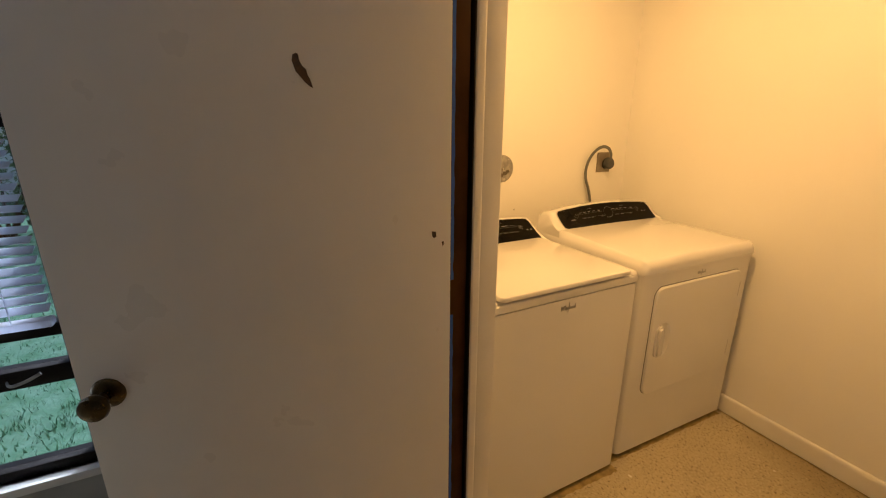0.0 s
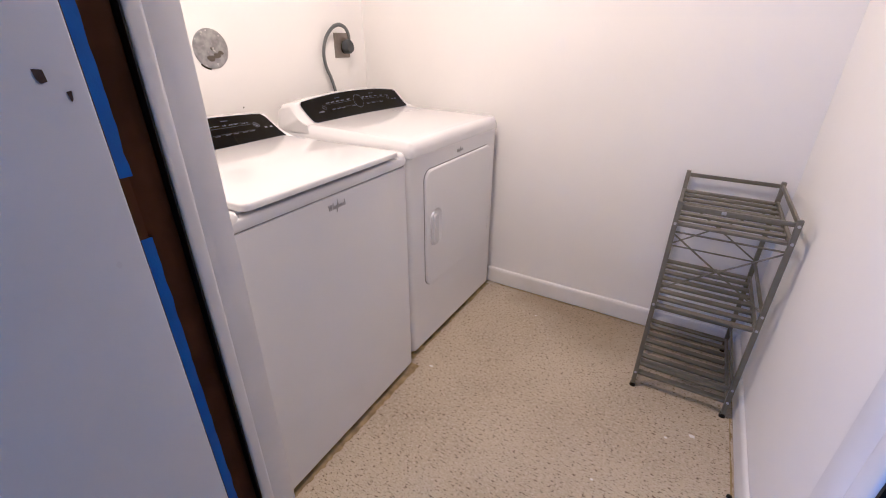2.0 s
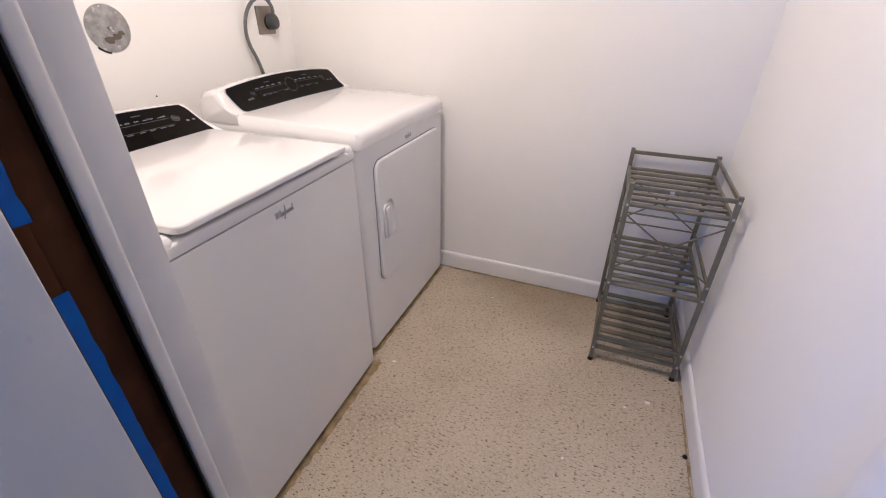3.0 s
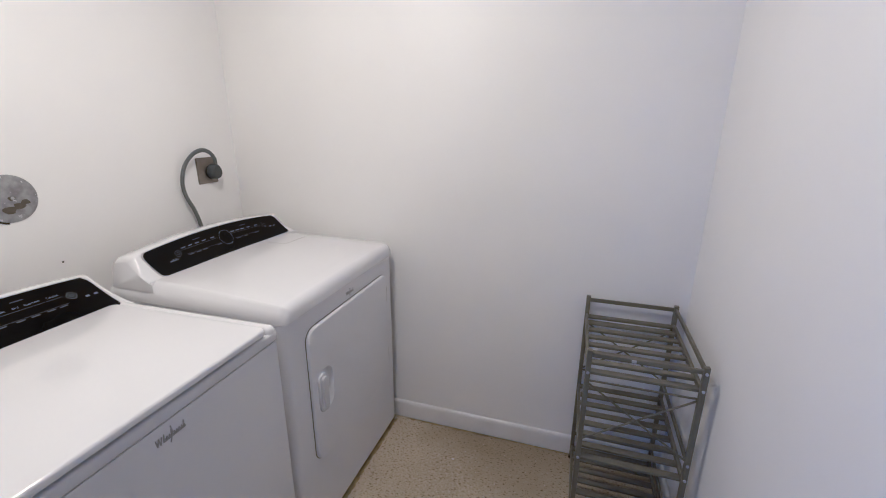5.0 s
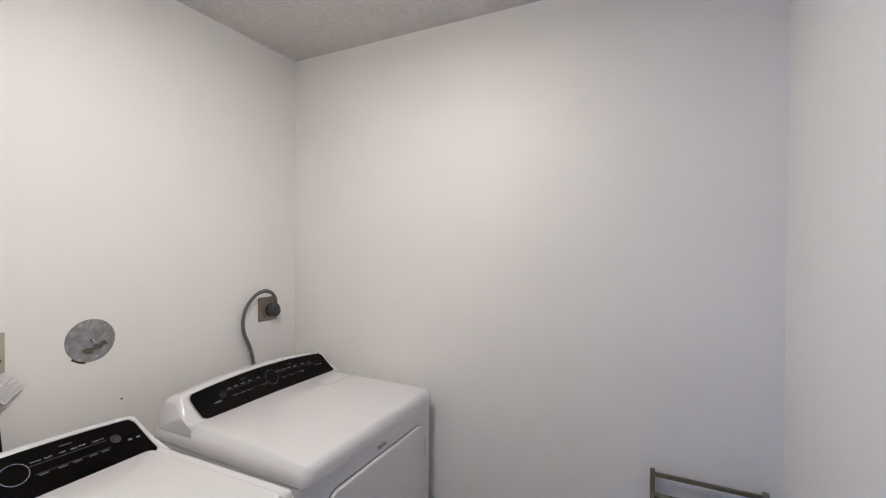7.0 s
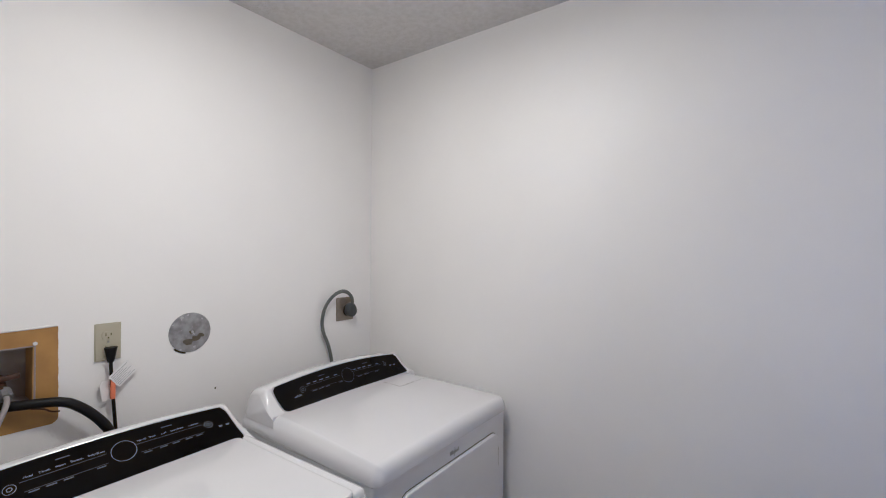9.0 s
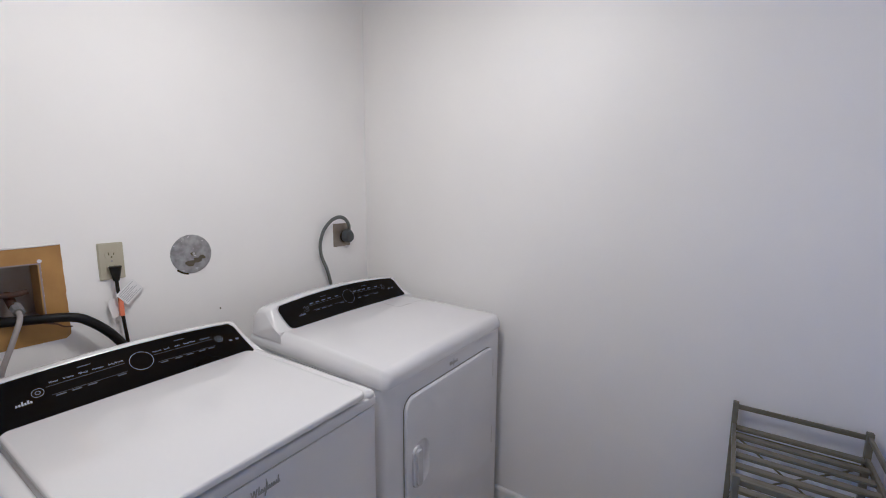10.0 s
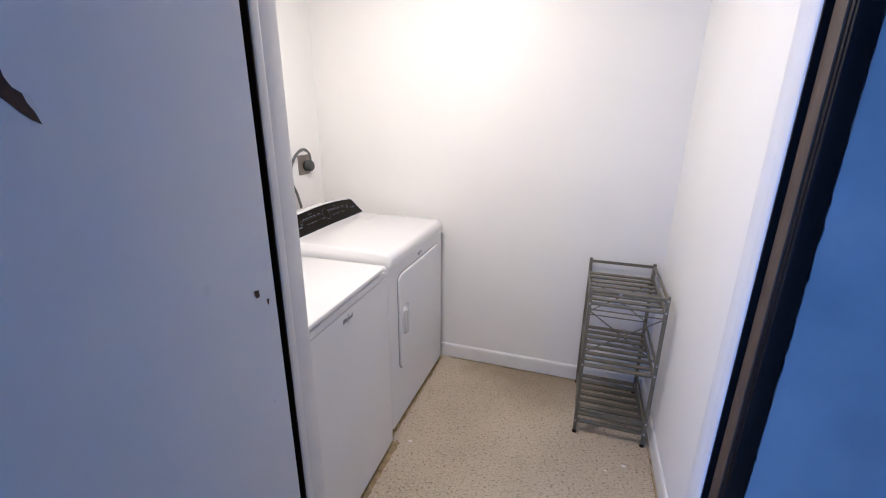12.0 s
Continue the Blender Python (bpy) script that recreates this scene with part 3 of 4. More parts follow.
        d = [bm.verts.new(c + (ey * math.cos(t) + ev * math.sin(t)) * (r - w)) for t in (2 * math.pi * k / n for k in range(n))]
        for k in range(n):
            bm.faces.new((a[k], a[(k + 1) % n], d[(k + 1) % n], d[k]))
        bmesh.ops.recalc_face_normals(bm, faces=bm.faces)
        return bm

    def word(self, body, u, v, size):
        """Raised printing on the panel; reads from the front of the machine."""
        cu = bpy.data.curves.new("word", "FONT")
        cu.body, cu.size, cu.align_x, cu.align_y = body, size, "CENTER", "CENTER"
        ob = bpy.data.objects.new("word", cu)
        scene.collection.objects.link(ob)
        me = bpy.data.meshes.new_from_object(ob.evaluated_get(bpy.context.evaluated_depsgraph_get()))
        bpy.data.objects.remove(ob)
        bm = bmesh.new()
        bm.from_mesh(me)
        bpy.data.meshes.remove(me)
        c = self.point(u, v, 0.0045)
        ev = (self.point(u, v + 0.05) - self.point(u, v - 0.05)).normalized()
        ey = Vector((0, 1, 0))
        for p in bm.verts:
            p.co = c + ey * p.co.x + ev * p.co.y
        return bm


def controls(con, machine, words, lows, ink, v_word, v_low, dial, power, start, badge):
    """Panel, silver edge, dial ring and printing on a console."""
    part("console", con.shell(), M_ENAMEL, machine, "white raised console")
    part("panel_edge", con.patch(-0.976, 0.976, 0.006, 0.990, 0.0006, 0.0014, 28, 12, corner=0.035), M_SILVER, machine, "thin silver edge")
    panel = part("control_panel", con.patch(-0.962, 0.962, 0.010, 0.967, 0.0010, 0.0026, 28, 12, corner=0.035), M_PANEL, machine, "glossy black touch panel")
    part("dial", con.ring(dial[0], dial[1], dial[2], 0.0011, 0.0045), ink, panel, "thin grey dial ring")
    for side in words:
        for text, u in side:
            if text:
                part("printed_word", con.word(text, u, v_word, 0.0068), ink, panel)
            else:
                part("printed_mark", con.mark(u - 0.026, u + 0.026, v_word - 0.012, v_word + 0.012, 0.0040, 0.0003), ink, panel)
        u0, u1 = side[0][1] - 0.05, side[-1][1] + 0.06
        part("printed_line", con.mark(u0, u1, v_word - 0.056, v_word - 0.049, 0.0040, 0.0003), M_DIM, panel)
        um = (u0 + u1) / 2
        part("printed_mark", con.mark(um - 0.05, um + 0.04, v_word + 0.10, v_word + 0.115, 0.0040, 0.0003), M_DIM, panel)
    for side in lows:
        part("printed_line", con.mark(side[0] - 0.05, side[-1] + 0.05, v_low + 0.028, v_low + 0.034, 0.0040, 0.0003), M_DIM, panel)
        for u in side:
            part("printed_mark", con.mark(u - 0.030, u + 0.030, v_low - 0.011, v_low + 0.011, 0.0040, 0.0003), M_DIM, panel)
    for u, v in (power, start):
        part("button", con.ring(u, v, 0.0115, 0.0008, 0.0045), ink, panel)
        part("button_mark", con.ring(u, v, 0.0050, 0.0010, 0.0045), ink, panel)
    u, v = badge
    for k in range(6):
        part("badge_stroke", con.mark(u - 0.045 + 0.016 * k, u - 0.034 + 0.016 * k, v - 0.022, v + (0.045 if k in (2, 4) else 0.018), 0.0040, 0.0003), ink, panel, "grey printed product mark")
    for du in (0.095, 0.165):
        part("button_mark", con.mark(start[0] + du - 0.016, start[0] + du + 0.016, start[1] - 0.125, start[1] - 0.085, 0.0040, 0.0003), M_MID, panel)


def maker_badge(machine, y, z, w, x=0.0):
    """A small metal script badge drawn as plain strokes."""
    bm = bmesh.new()
    t = 0.0011

    def stroke(y0, z0, y1, z1):
        bar(bm, (x + 0.001, y + w * y0, z + w * z0), (x + 0.001, y + w * y1, z + w * z1), 0.002, t * 1.5, 0)

    for k in range(2):
        stroke(-0.50 + 0.1 * k, 0.12, -0.46 + 0.1 * k, -0.12)
        stroke(-0.46 + 0.1 * k, -0.12, -0.40 + 0.1 * k, 0.12)
    for k in range(9):
        yy = -0.26 + 0.085 * k
        stroke(yy, -0.11, yy + 0.035, 0.15 if k in (0, 3, 8) else 0.03)
        stroke(yy + 0.035, 0.03, yy + 0.075, -0.10)
    stroke(0.02, -0.04, -0.05, -0.27)
    stroke(0.06, 0.02, 0.02, 0.27)
    stroke(-0.24, -0.10, 0.48, -0.08)
    part("badge", bm, M_SILVER, machine, "small silver script badge")


# a plate seen from above: u runs along y, v along x
LYING = Matrix(((0, 1, 0, 0), (1, 0, 0, 0), (0, 0, 1, 0), (0, 0, 0, 1)))


def washer():
    m = thing("washing_machine", pose(0.840, -1.145, 0, 0, 0, 1.5), "white top-loading washing machine with black console", "washing machine")
    hw = 0.331
    bm = block(-0.66, 0, -hw, hw, 0.022, 0.849)
    bmesh.ops.bevel(bm, geom=[e for e in bm.edges if abs(e.verts[0].co.z - e.verts[1].co.z) > 0.5], offset=0.007, segments=3, profile=0.5, affect="EDGES")
    part("cabinet", bm, M_FRONT, m, "white painted steel cabinet")
    part("seam", block(-0.655, -0.004, -hw + 0.004, hw - 0.004, 0.8485, 0.8515), M_SEAM, m, "dark seam under the top")
    lw, x0, x1 = 0.288, -0.506, 0.011
    for sy in (-1, 1):
        a, c = sy * (lw + 0.003), sy * hw
        part("deck_side", block(-0.60, 0.0045, min(a, c), max(a, c), 0.8515, 0.898, bevel=0.016, seg=5), M_ENAMEL, m, "white rounded deck edge")
    part("top_deck", block(-0.67, -0.030, -hw + 0.001, hw - 0.001, 0.8515, 0.886, bevel=0.003), M_ENAMEL, m, "white enamel top")
    part("front_lip", block(-0.031, 0.005, -hw + 0.001, hw - 0.001, 0.8517, 0.8815, bevel=0.007, seg=4), M_ENAMEL, m, "white lip with a finger gap under the lid")
    # lid: rounded slab with a soft lip, drooping a little at its front edge
    bm = outline_plate(round_rect(2 * lw, x1 - x0, 0.022, 8), 0.0155, Matrix.Translation(((x0 + x1) / 2, 0.0, 0.893)) @ LYING)
    top_edges = [e for e in bm.edges if all(abs(v.co.z - 0.9085) < 1e-4 for v in e.verts)]
    bmesh.ops.bevel(bm, geom=top_edges, offset=0.006, segments=4, profile=0.5, affect="EDGES")
    part("lid", bm, M_ENAMEL, m, "white closed lid")
    # grey slab between deck and lid; its colour stands in for shade
    part("lid_shade", outline_plate(round_rect(2 * lw - 0.02, x1 - x0 - 0.06, 0.03, 8), 0.009, Matrix.Translation(((x0 + x1) / 2, 0.0, 0.885)) @ LYING), M_SEAM, m, "grey filler standing for shade under the lid")
    for y in (-lw - 0.001, lw + 0.001):
        part("lid_bumper", rod(bmesh.new(), (x1 - 0.10, y - 0.002, 0.894), (x1 - 0.10, y + 0.002, 0.894), 0.005), M_RUBBER, m)
    con = Console(0.325, -0.685, -0.620, -0.506, 0.893, 0.988, 0.020, 0.014, wide=0.331, low=0.880, foot=0.022)
    controls(con, m, ([("Mixed", -0.551), ("Casuals", -0.459), ("Whites", -0.366), ("Delicates", -0.265), ("Bulky/Sheets", -0.139)],
                      [("Normal", 0.181), ("Quick", 0.264), ("Cold", 0.356), ("Deep Water", 0.472), ("ColorLast", 0.616)]),
             ([-0.526, -0.43, -0.332, -0.13], [0.196, 0.318, 0.418, 0.529, 0.621]), M_PRINT, 0.75, 0.505, (0.039, 0.655, 0.0285), (-0.651, 0.645), (0.737, 0.663), (-0.735, 0.53))
    maker_badge(m, -0.002, 0.818, 0.066)
    for x in (-0.06, -0.60):
        for y in (-0.29, 0.29):
            part("foot", rod(bmesh.new(), (x, y, 0), (x, y, 0.024), 0.02, sides=14), M_RUBBER, m)
    return m


def crown_patch(x0, x1, y0, y1, lift):
    """A thin plate lying on the crowned dryer top."""
    bm, rings = bmesh.new(), []
    for i in range(9):
        y = y0 + (y1 - y0) * i / 8
        g = 1 - y / 0.317
        row = []
        for x in (x0, x1):
            f = max(0.0, (x + 0.50) / 0.48)
            z = 0.9205 - 0.011 * f * f + 0.004 * (1 - (1 - g) ** 2) + lift
            row += [bm.verts.new((x, y, z - 0.002)), bm.verts.new((x, y, z))]
        rings.append((row[0], row[1], row[3], row[2]))
    for a, c in zip(rings, rings[1:]):
        for k in range(4):
            bm.faces.new((a[k], a[(k + 1) % 4], c[(k + 1) % 4], c[k]))
    bm.faces.new(rings[0]), bm.faces.new(rings[-1])
    bmesh.ops.recalc_face_normals(bm, faces=bm.faces)
    return bm


def dryer_top(hw, xb, xf):
    """A crowned enamel top: rounded front and corners, its shoulders wider towards the back."""
    bm, rings = bmesh.new(), []
    r = 0.030
    front = [xf - r + r * math.sin(radians(a)) for a in (0, 15, 30, 45, 60, 75, 90)]
    for x in [xb, -0.60, -0.52, -0.44, -0.36, -0.28, -0.20, -0.12, -0.06] + front:
        f = min(1.0, max(0.0, (x + 0.50) / 0.48))
        zt = 0.9205 - 0.011 * f * f
        d = max(0.0, x - (xf - r))
        back = r - math.sqrt(max(0.0, r * r - d * d))
        zt -= back * 1.05
        h = hw - back * 0.85
        c = 0.024 + 0.026 * (1 - f)
        half = [(h, 0.8565), (h - 0.0005, 0.866)]
        for a, dz in ((0.10, 0.60), (0.35, 0.37), (0.58, 0.17), (0.72, 0.075), (0.82, 0.032), (0.91, 0.009), (1.0, 0.0)):
            half.append((h - c * a, zt - (zt - 0.866) * dz))
        for k in range(1, 6):
            g = k / 6
            half.append(((h - c) * (1 - g), zt + 0.004 * (1 - back / r) * (1 - (1 - g) ** 2)))
        ring = [(y, z) for y, z in half] + [(0.0, zt + 0.004 * (1 - back / r))] + [(-y, z) for y, z in reversed(half)]
        rings.append([bm.verts.new((x, y, z)) for y, z in ring])
    n = len(rings[0])
    for a, c in zip(rings, rings[1:]):
        for k in range(n):
            bm.faces.new((a[k], a[(k + 1) % n], c[(k + 1) % n], c[k]))
    bm.faces.new(rings[0]), bm.faces.new(rings[-1])
    bmesh.ops.recalc_face_normals(bm, faces=bm.faces)
    return bm


def cup_door(w, h, r, cup_y, cup_z, cup_w, cup_h):
    """A door panel with rounded edges and a shallow cup for the fingers; local centre at 0, front towards +x."""
    bm = bmesh.new()

    def loop(lw, lh, lr, x, y=0.0, z=0.0):
        return [bm.verts.new((x, y + a, z + c)) for a, c in round_rect(lw, lh, lr, 8)]

    def bridge(loops):
        for a, c in zip(loops, loops[1:]):
            for k in range(len(a)):
                bm.faces.new((a[k], a[(k + 1) % len(a)], c[(k + 1) % len(a)], c[k]))

    outer = [loop(w - 2 * i, h - 2 * i, r - i, x) for i, x in ((0, 0.0006), (0, 0.0070), (0.001, 0.0092), (0.0030, 0.0102), (0.0048, 0.0118))]
    cup = [loop(cup_w - 2 * i, cup_h - 2 * i, cup_w * 0.46 - i, x, cup_y, cup_z) for i, x in ((0, 0.0118), (0.0018, 0.0100), (0.006, 0.0060), (0.012, 0.0030), (0.020, 0.0016))]
    bridge(outer), bridge(cup)
    bm.faces.new(outer[0]), bm.faces.new(cup[-1])
    rim = []
    for l in (outer[-1], cup[0]):
        for k in range(len(l)):
            rim.append(bm.edges.get((l[k], l[(k + 1) % len(l)])))
    bmesh.ops.triangle_fill(bm, use_beauty=True, use_dissolve=False, edges=rim)
    bmesh.ops.recalc_face_normals(bm, faces=bm.faces)
    return bm


def dryer():
    m = thing("tumble_dryer", pose(0.806, -0.397, 0, 0, 0, 0), "white front-loading tumble dryer with black console", "tumble dryer")
    hw = 0.364
    bm = block(-0.645, 0, -hw, hw, 0.022, 0.854)
    bmesh.ops.bevel(bm, geom=[e for e in bm.edges if abs(e.verts[0].co.z - e.verts[1].co.z) > 0.5], offset=0.020, segments=6, profile=0.5, affect="EDGES")
    part("cabinet", bm, M_FRONT, m, "white painted steel cabinet")
    part("seam", block(-0.64, 0.0015, -hw + 0.016, hw - 0.016, 0.8535, 0.8570), M_SEAM, m, "dark seam under the top")
    part("top", dryer_top(hw + 0.001, -0.660, 0.010), M_ENAMEL, m, "white enamel top with rounded front")
    con = Console(0.356, -0.648, -0.566, -0.500, 0.921, 1.021, 0.030, 0.024, wide=0.360, low=0.893, foot=0.026, skew=0.026, cut=0.075)
    controls(con, m, ([("", -0.533), ("", -0.448), ("", -0.357), ("", -0.265), ("", -0.148)],
                      [("", 0.153), ("", 0.233), ("", 0.315), ("", 0.415), ("", 0.545)]),
             ([-0.482, -0.391, -0.30, -0.10], [0.193, 0.308, 0.483]), M_MID, 0.725, 0.475, (0.030, 0.615, 0.030), (-0.624, 0.614), (0.664, 0.664), (-0.70, 0.466))
    # lint screen cover let into the top
    part("lint_gap", crown_patch(-0.468, -0.3745, 0.151, 0.318, 0.0002), M_SEAM, m, "thin grey gap round the cover")
    part("lint_cover", crown_patch(-0.470, -0.3760, 0.1523, 0.320, 0.0005), M_ENAMEL, m, "white lint screen cover")
    # door
    dw, dh, dy, dz = 0.560, 0.492, 0.010, 0.546
    part("door_gap", outline_plate(round_rect(dw + 0.005, dh + 0.005, 0.044, 8), 0.0012, on_x(0.0003, dy, dz)), M_SEAM, m, "thin dark gap round the door")
    door = part("door", cup_door(dw, dh, 0.042, -0.209, 0.004, 0.090, 0.158), M_FRONT, m, "white square door with rounded corners and finger cup")
    door.location = (0.0, dy, dz)
    bm = outline_plate(round_rect(0.044, 0.140, 0.021, 8), 0.026, on_x(0.0025, -0.2315, 0.004))
    bmesh.ops.bevel(bm, geom=[e for e in bm.edges if all(v.co.x > 0.028 for v in e.verts)], offset=0.009, segments=4, affect="EDGES")
    part("handle", bm, M_ENAMEL, door, "white moulded pull handle")
    for z in (0.693, 0.398):
        part("hinge_cover", block(0.001, 0.008, dw / 2 + 0.0015, dw / 2 + 0.0045, z - dz - 0.036, z - dz + 0.036), M_SEAM, door, "narrow dark hinge")
    maker_badge(m, 0.006, 0.818, 0.050)
    for x in (-0.05, -0.60):
        for y in (-0.31, 0.31):
            part("foot", rod(bmesh.new(), (x, y, 0), (x, y, 0.024), 0.02, sides=14), M_RUBBER, m)
    return m


washer()
dryer()

# ---- the metal rack ----


def rack():
    m = thing("metal_rack", Matrix(), "grey-green metal three-tier slatted rack by the wall", "shelf rack")
    x0, x1, y0, y1, top = 1.640, 1.946, -0.452, -0.028, 0.768
    p = 0.0155
    for x in (x0, x1):
        for y in (y0, y1):
            post = part("post", block(x - p / 2, x + p / 2, y - p / 2, y + p / 2, 0.012, top, bevel=0.0018), M_RACK, m)
            part("foot_cap", rod(bmesh.new(), (x, y, 0), (x, y, 0.016), 0.011, sides=12, r2=0.009), M_RUBBER, m, "black rubber foot")
    for z in (0.689, 0.374, 0.062):
        for x in (x0, x1):
            part("side_rail", block(x - 0.005, x + 0.005, y0 + p / 2, y1 - p / 2, z - 0.012, z + 0.008, bevel=0.001), M_RACK, m)
        for k in range(8):
            y = y0 + 0.014 + (y1 - y0 - 0.028) * k / 7
            part("slat", block(x0 + 0.006, x1 - 0.006, y - 0.0120, y + 0.0120, z - 0.005, z + 0.004, bevel=0.0015), M_RACK, m)
    for z in (0.752, 0.128):
        part("front_rail", block(x0 + p / 2, x1 - p / 2, y0 - 0.004, y0 + 0.004, z - 0.007, z + 0.007, bevel=0.001), M_RACK, m)
        part("back_rail", block(x0 + p / 2, x1 - p / 2, y1 - 0.004, y1 + 0.004, z - 0.007, z + 0.007, bevel=0.001), M_RACK, m)
        part("end_rail", block(x1 - 0.004, x1 + 0.004, y0 + p / 2, y1 - p / 2, z - 0.007, z + 0.007, bevel=0.001), M_RACK, m)
    part("end_rail", block(x1 - 0.004, x1 + 0.004, y0 + p / 2, y1 - p / 2, 0.433, 0.447, bevel=0.001), M_RACK, m)
    for y in (y0, y1):
        part("brace_bar", rod(bmesh.new(), (x0, y, 0.664), (x1, y, 0.664), 0.0033, sides=8), M_RACK, m)
        if y == y1:
            part("brace_bar", rod(bmesh.new(), (x0, y, 0.442), (x1, y, 0.442), 0.0033, sides=8), M_RACK, m)
        part("cross_brace", rod(bmesh.new(), (x0, y - 0.003, 0.660), (x1, y - 0.003, 0.446), 0.003, sides=8), M_RACK, m)
        part("cross_brace", rod(bmesh.new(), (x0, y + 0.003, 0.446), (x1, y + 0.003, 0.660), 0.003, sides=8), M_RACK, m)
    for x in (x0, x1):
        for z in (0.750, 0.694, 0.438, 0.384, 0.129, 0.071):
            if x == x0 and z in (0.750, 0.438, 0.129):
                continue
            part("bolt_cap", rod(bmesh.new(), (x, y0 - p / 2 - 0.003, z), (x, y0 - p / 2 + 0.001, z), 0.0044, sides=10), M_CAP, m, "pale bolt cap")
    part("plastic_clip", block(1.755, 1.768, y0 - 0.006, y0 - 0.003, 0.747, 0.757, bevel=0.001), M_CAP, m, "pale scuff of bare metal")


rack()

# ---- on the wall behind the machines ----
# supply box
ochre = thing("supply_box", Matrix(), "recessed washer supply box in unpainted ochre wall patch", "supply box")
b = bmesh.new()
steps_z = sorted([0.986 + 0.276 * k / 60 for k in range(61)] + [BZ0, BZ1])
sheet = []
for z in steps_z:
    reach = -1.2265 - 0.008 * (z - 0.986) + 0.0012 * noise.noise((2, 0, z * 40)) + 0.0008 * noise.noise((5, 0, z * 130))
    reach -= 0.014 * max(0.0, 1 - (z - 0.986) / 0.016) ** 2
    sheet.append([b.verts.new((0.0016, y, z)) for y in (-1.525, BY0, BY1, reach)] + [b.verts.new((0.0, reach, z))])
for z0, z1, r0, r1 in zip(steps_z, steps_z[1:], sheet, sheet[1:]):
    for k in range(4):
        if k != 1 or z1 <= BZ0 + 1e-6 or z0 >= BZ1 - 1e-6:
            b.faces.new((r0[k], r0[k + 1], r1[k + 1], r1[k]))
part("old_paint", b, M_OCHRE, ochre, "ochre old paint round the box")
b = bmesh.new()
for y0, y1, z0, z1, xa, xb in ((BY0, BY1, BZ0, BZ1, -0.092, -0.088), (BY0, BY0 + 0.004, BZ0, BZ1, -0.088, 0.001), (BY1 - 0.004, BY1, BZ0, BZ1, -0.088, 0.001),
                               (BY0 + 0.004, BY1 - 0.004, BZ0, BZ0 + 0.004, -0.088, 0.001), (BY0 + 0.004, BY1 - 0.004, BZ1 - 0.004, BZ1, -0.088, 0.001)):
    box(b, xa, xb, y0, y1, z0, z1)
part("liner", b, M_BOX, ochre, "dull grey-brown liner")
part("screw", rod(bmesh.new(), (0.001, -1.277, 1.220), (0.004, -1.277, 1.220), 0.0052), M_FLAKE, ochre)
part("paint_ridge", tube([(0.001, -1.40, 1.2605), (0.0014, -1.33, 1.2612), (0.0014, -1.27, 1.2625), (0.001, -1.232, 1.2640)], 0.0028, sides=6), M_FLAKE, ochre, "thick edge of white paint")
part("inner_return", block(-0.086, 0.0012, BY1 - 0.0065, BY1 - 0.0042, BZ0 + 0.004, BZ1 - 0.004), M_OCHRE, ochre, "ochre painted side of the recess")
for y in (-1.338, -1.415):
    valve = part("valve", rod(bmesh.new(), (-0.07, y, 1.125), (-0.005, y, 1.100), 0.011), M_RUST, ochre, "rusted brass valve")
    part("valve_handle", tube([(-0.02, y - 0.034, 1.136), (-0.018, y - 0.012, 1.133), (-0.018, y + 0.012, 1.133), (-0.02, y + 0.034, 1.136)], 0.0075, squash=0.6), M_RUST, valve, "rusted valve handle")
    part("valve_stem", rod(bmesh.new(), (-0.035, y, 1.110), (-0.025, y, 1.132), 0.006), M_RUST, valve)
    part("hose_nut", rod(bmesh.new(), (-0.012, y + 0.004, 1.101), (0.016, y + 0.006, 1.088), 0.014, sides=8), M_STEEL, valve, "pale hose nut")
for y in (-1.334, -1.412):
    solid("supply_hose", tube([(0.012, y, 1.090), (0.045, y - 0.004, 1.075), (0.060, y - 0.026, 1.02), (0.062, y - 0.058, 0.93), (0.055, y - 0.075, 0.80), (0.045, y - 0.080, 0.70)], 0.0066), M_HOSE,
          "grey braided water supply hose hanging behind the washer", "hose", group="supply hoses")
solid("drain_hose", tube([(-0.06, -1.425, 1.065), (-0.01, -1.385, 1.066), (0.03, -1.31, 1.064), (0.045, -1.232, 1.055), (0.052, -1.190, 1.030), (0.056, -1.145, 0.980), (0.058, -1.112, 0.92), (0.055, -1.075, 0.82), (0.05, -1.07, 0.70)], 0.0132, sides=14), M_RUBBER,
      "black corrugated drain hose arching behind the washer", "hose")
solid("wire_tie", tube([(0.045, -1.29, 1.052), (0.030, -1.262, 1.040), (0.018, -1.245, 1.026), (0.012, -1.226, 1.020)], 0.0022, sides=6), M_RUST, "thin dark wire end beside the hose", "wire")

# receptacle with the washer's plug
out = thing("wall_outlet", Matrix(), "ivory duplex wall outlet", "outlet")
bm = outline_plate(round_rect(0.0665, 0.114, 0.003, 3), 0.006, on_x(0.0004, -1.113, 1.198))
bmesh.ops.bevel(bm, geom=[e for e in bm.edges if all(v.co.x > 0.006 for v in e.verts)], offset=0.003, segments=2, affect="EDGES")
part("cover_plate", bm, M_BEIGE, out)
for z in (1.218, 1.178):
    face = part("socket", outline_plate([(0.0165 * math.cos(a), max(-0.0125, min(0.0125, 0.0165 * math.sin(a)))) for a in (2 * math.pi * k / 24 for k in range(24))], 0.002, on_x(0.0064, -1.113, z)), M_BEIGE, out)
    for dy_, hh in ((-0.0065, 0.008), (0.0065, 0.0065)):
        part("slot", block(0.0084, 0.0088, -1.113 + dy_ - 0.001, -1.113 + dy_ + 0.001, z + 0.003 - hh / 2, z + 0.003 + hh / 2), M_SLOT, face)
    part("slot", rod(bmesh.new(), (0.0084, -1.113, z - 0.007), (0.0089, -1.113, z - 0.007), 0.0022), M_SLOT, face)
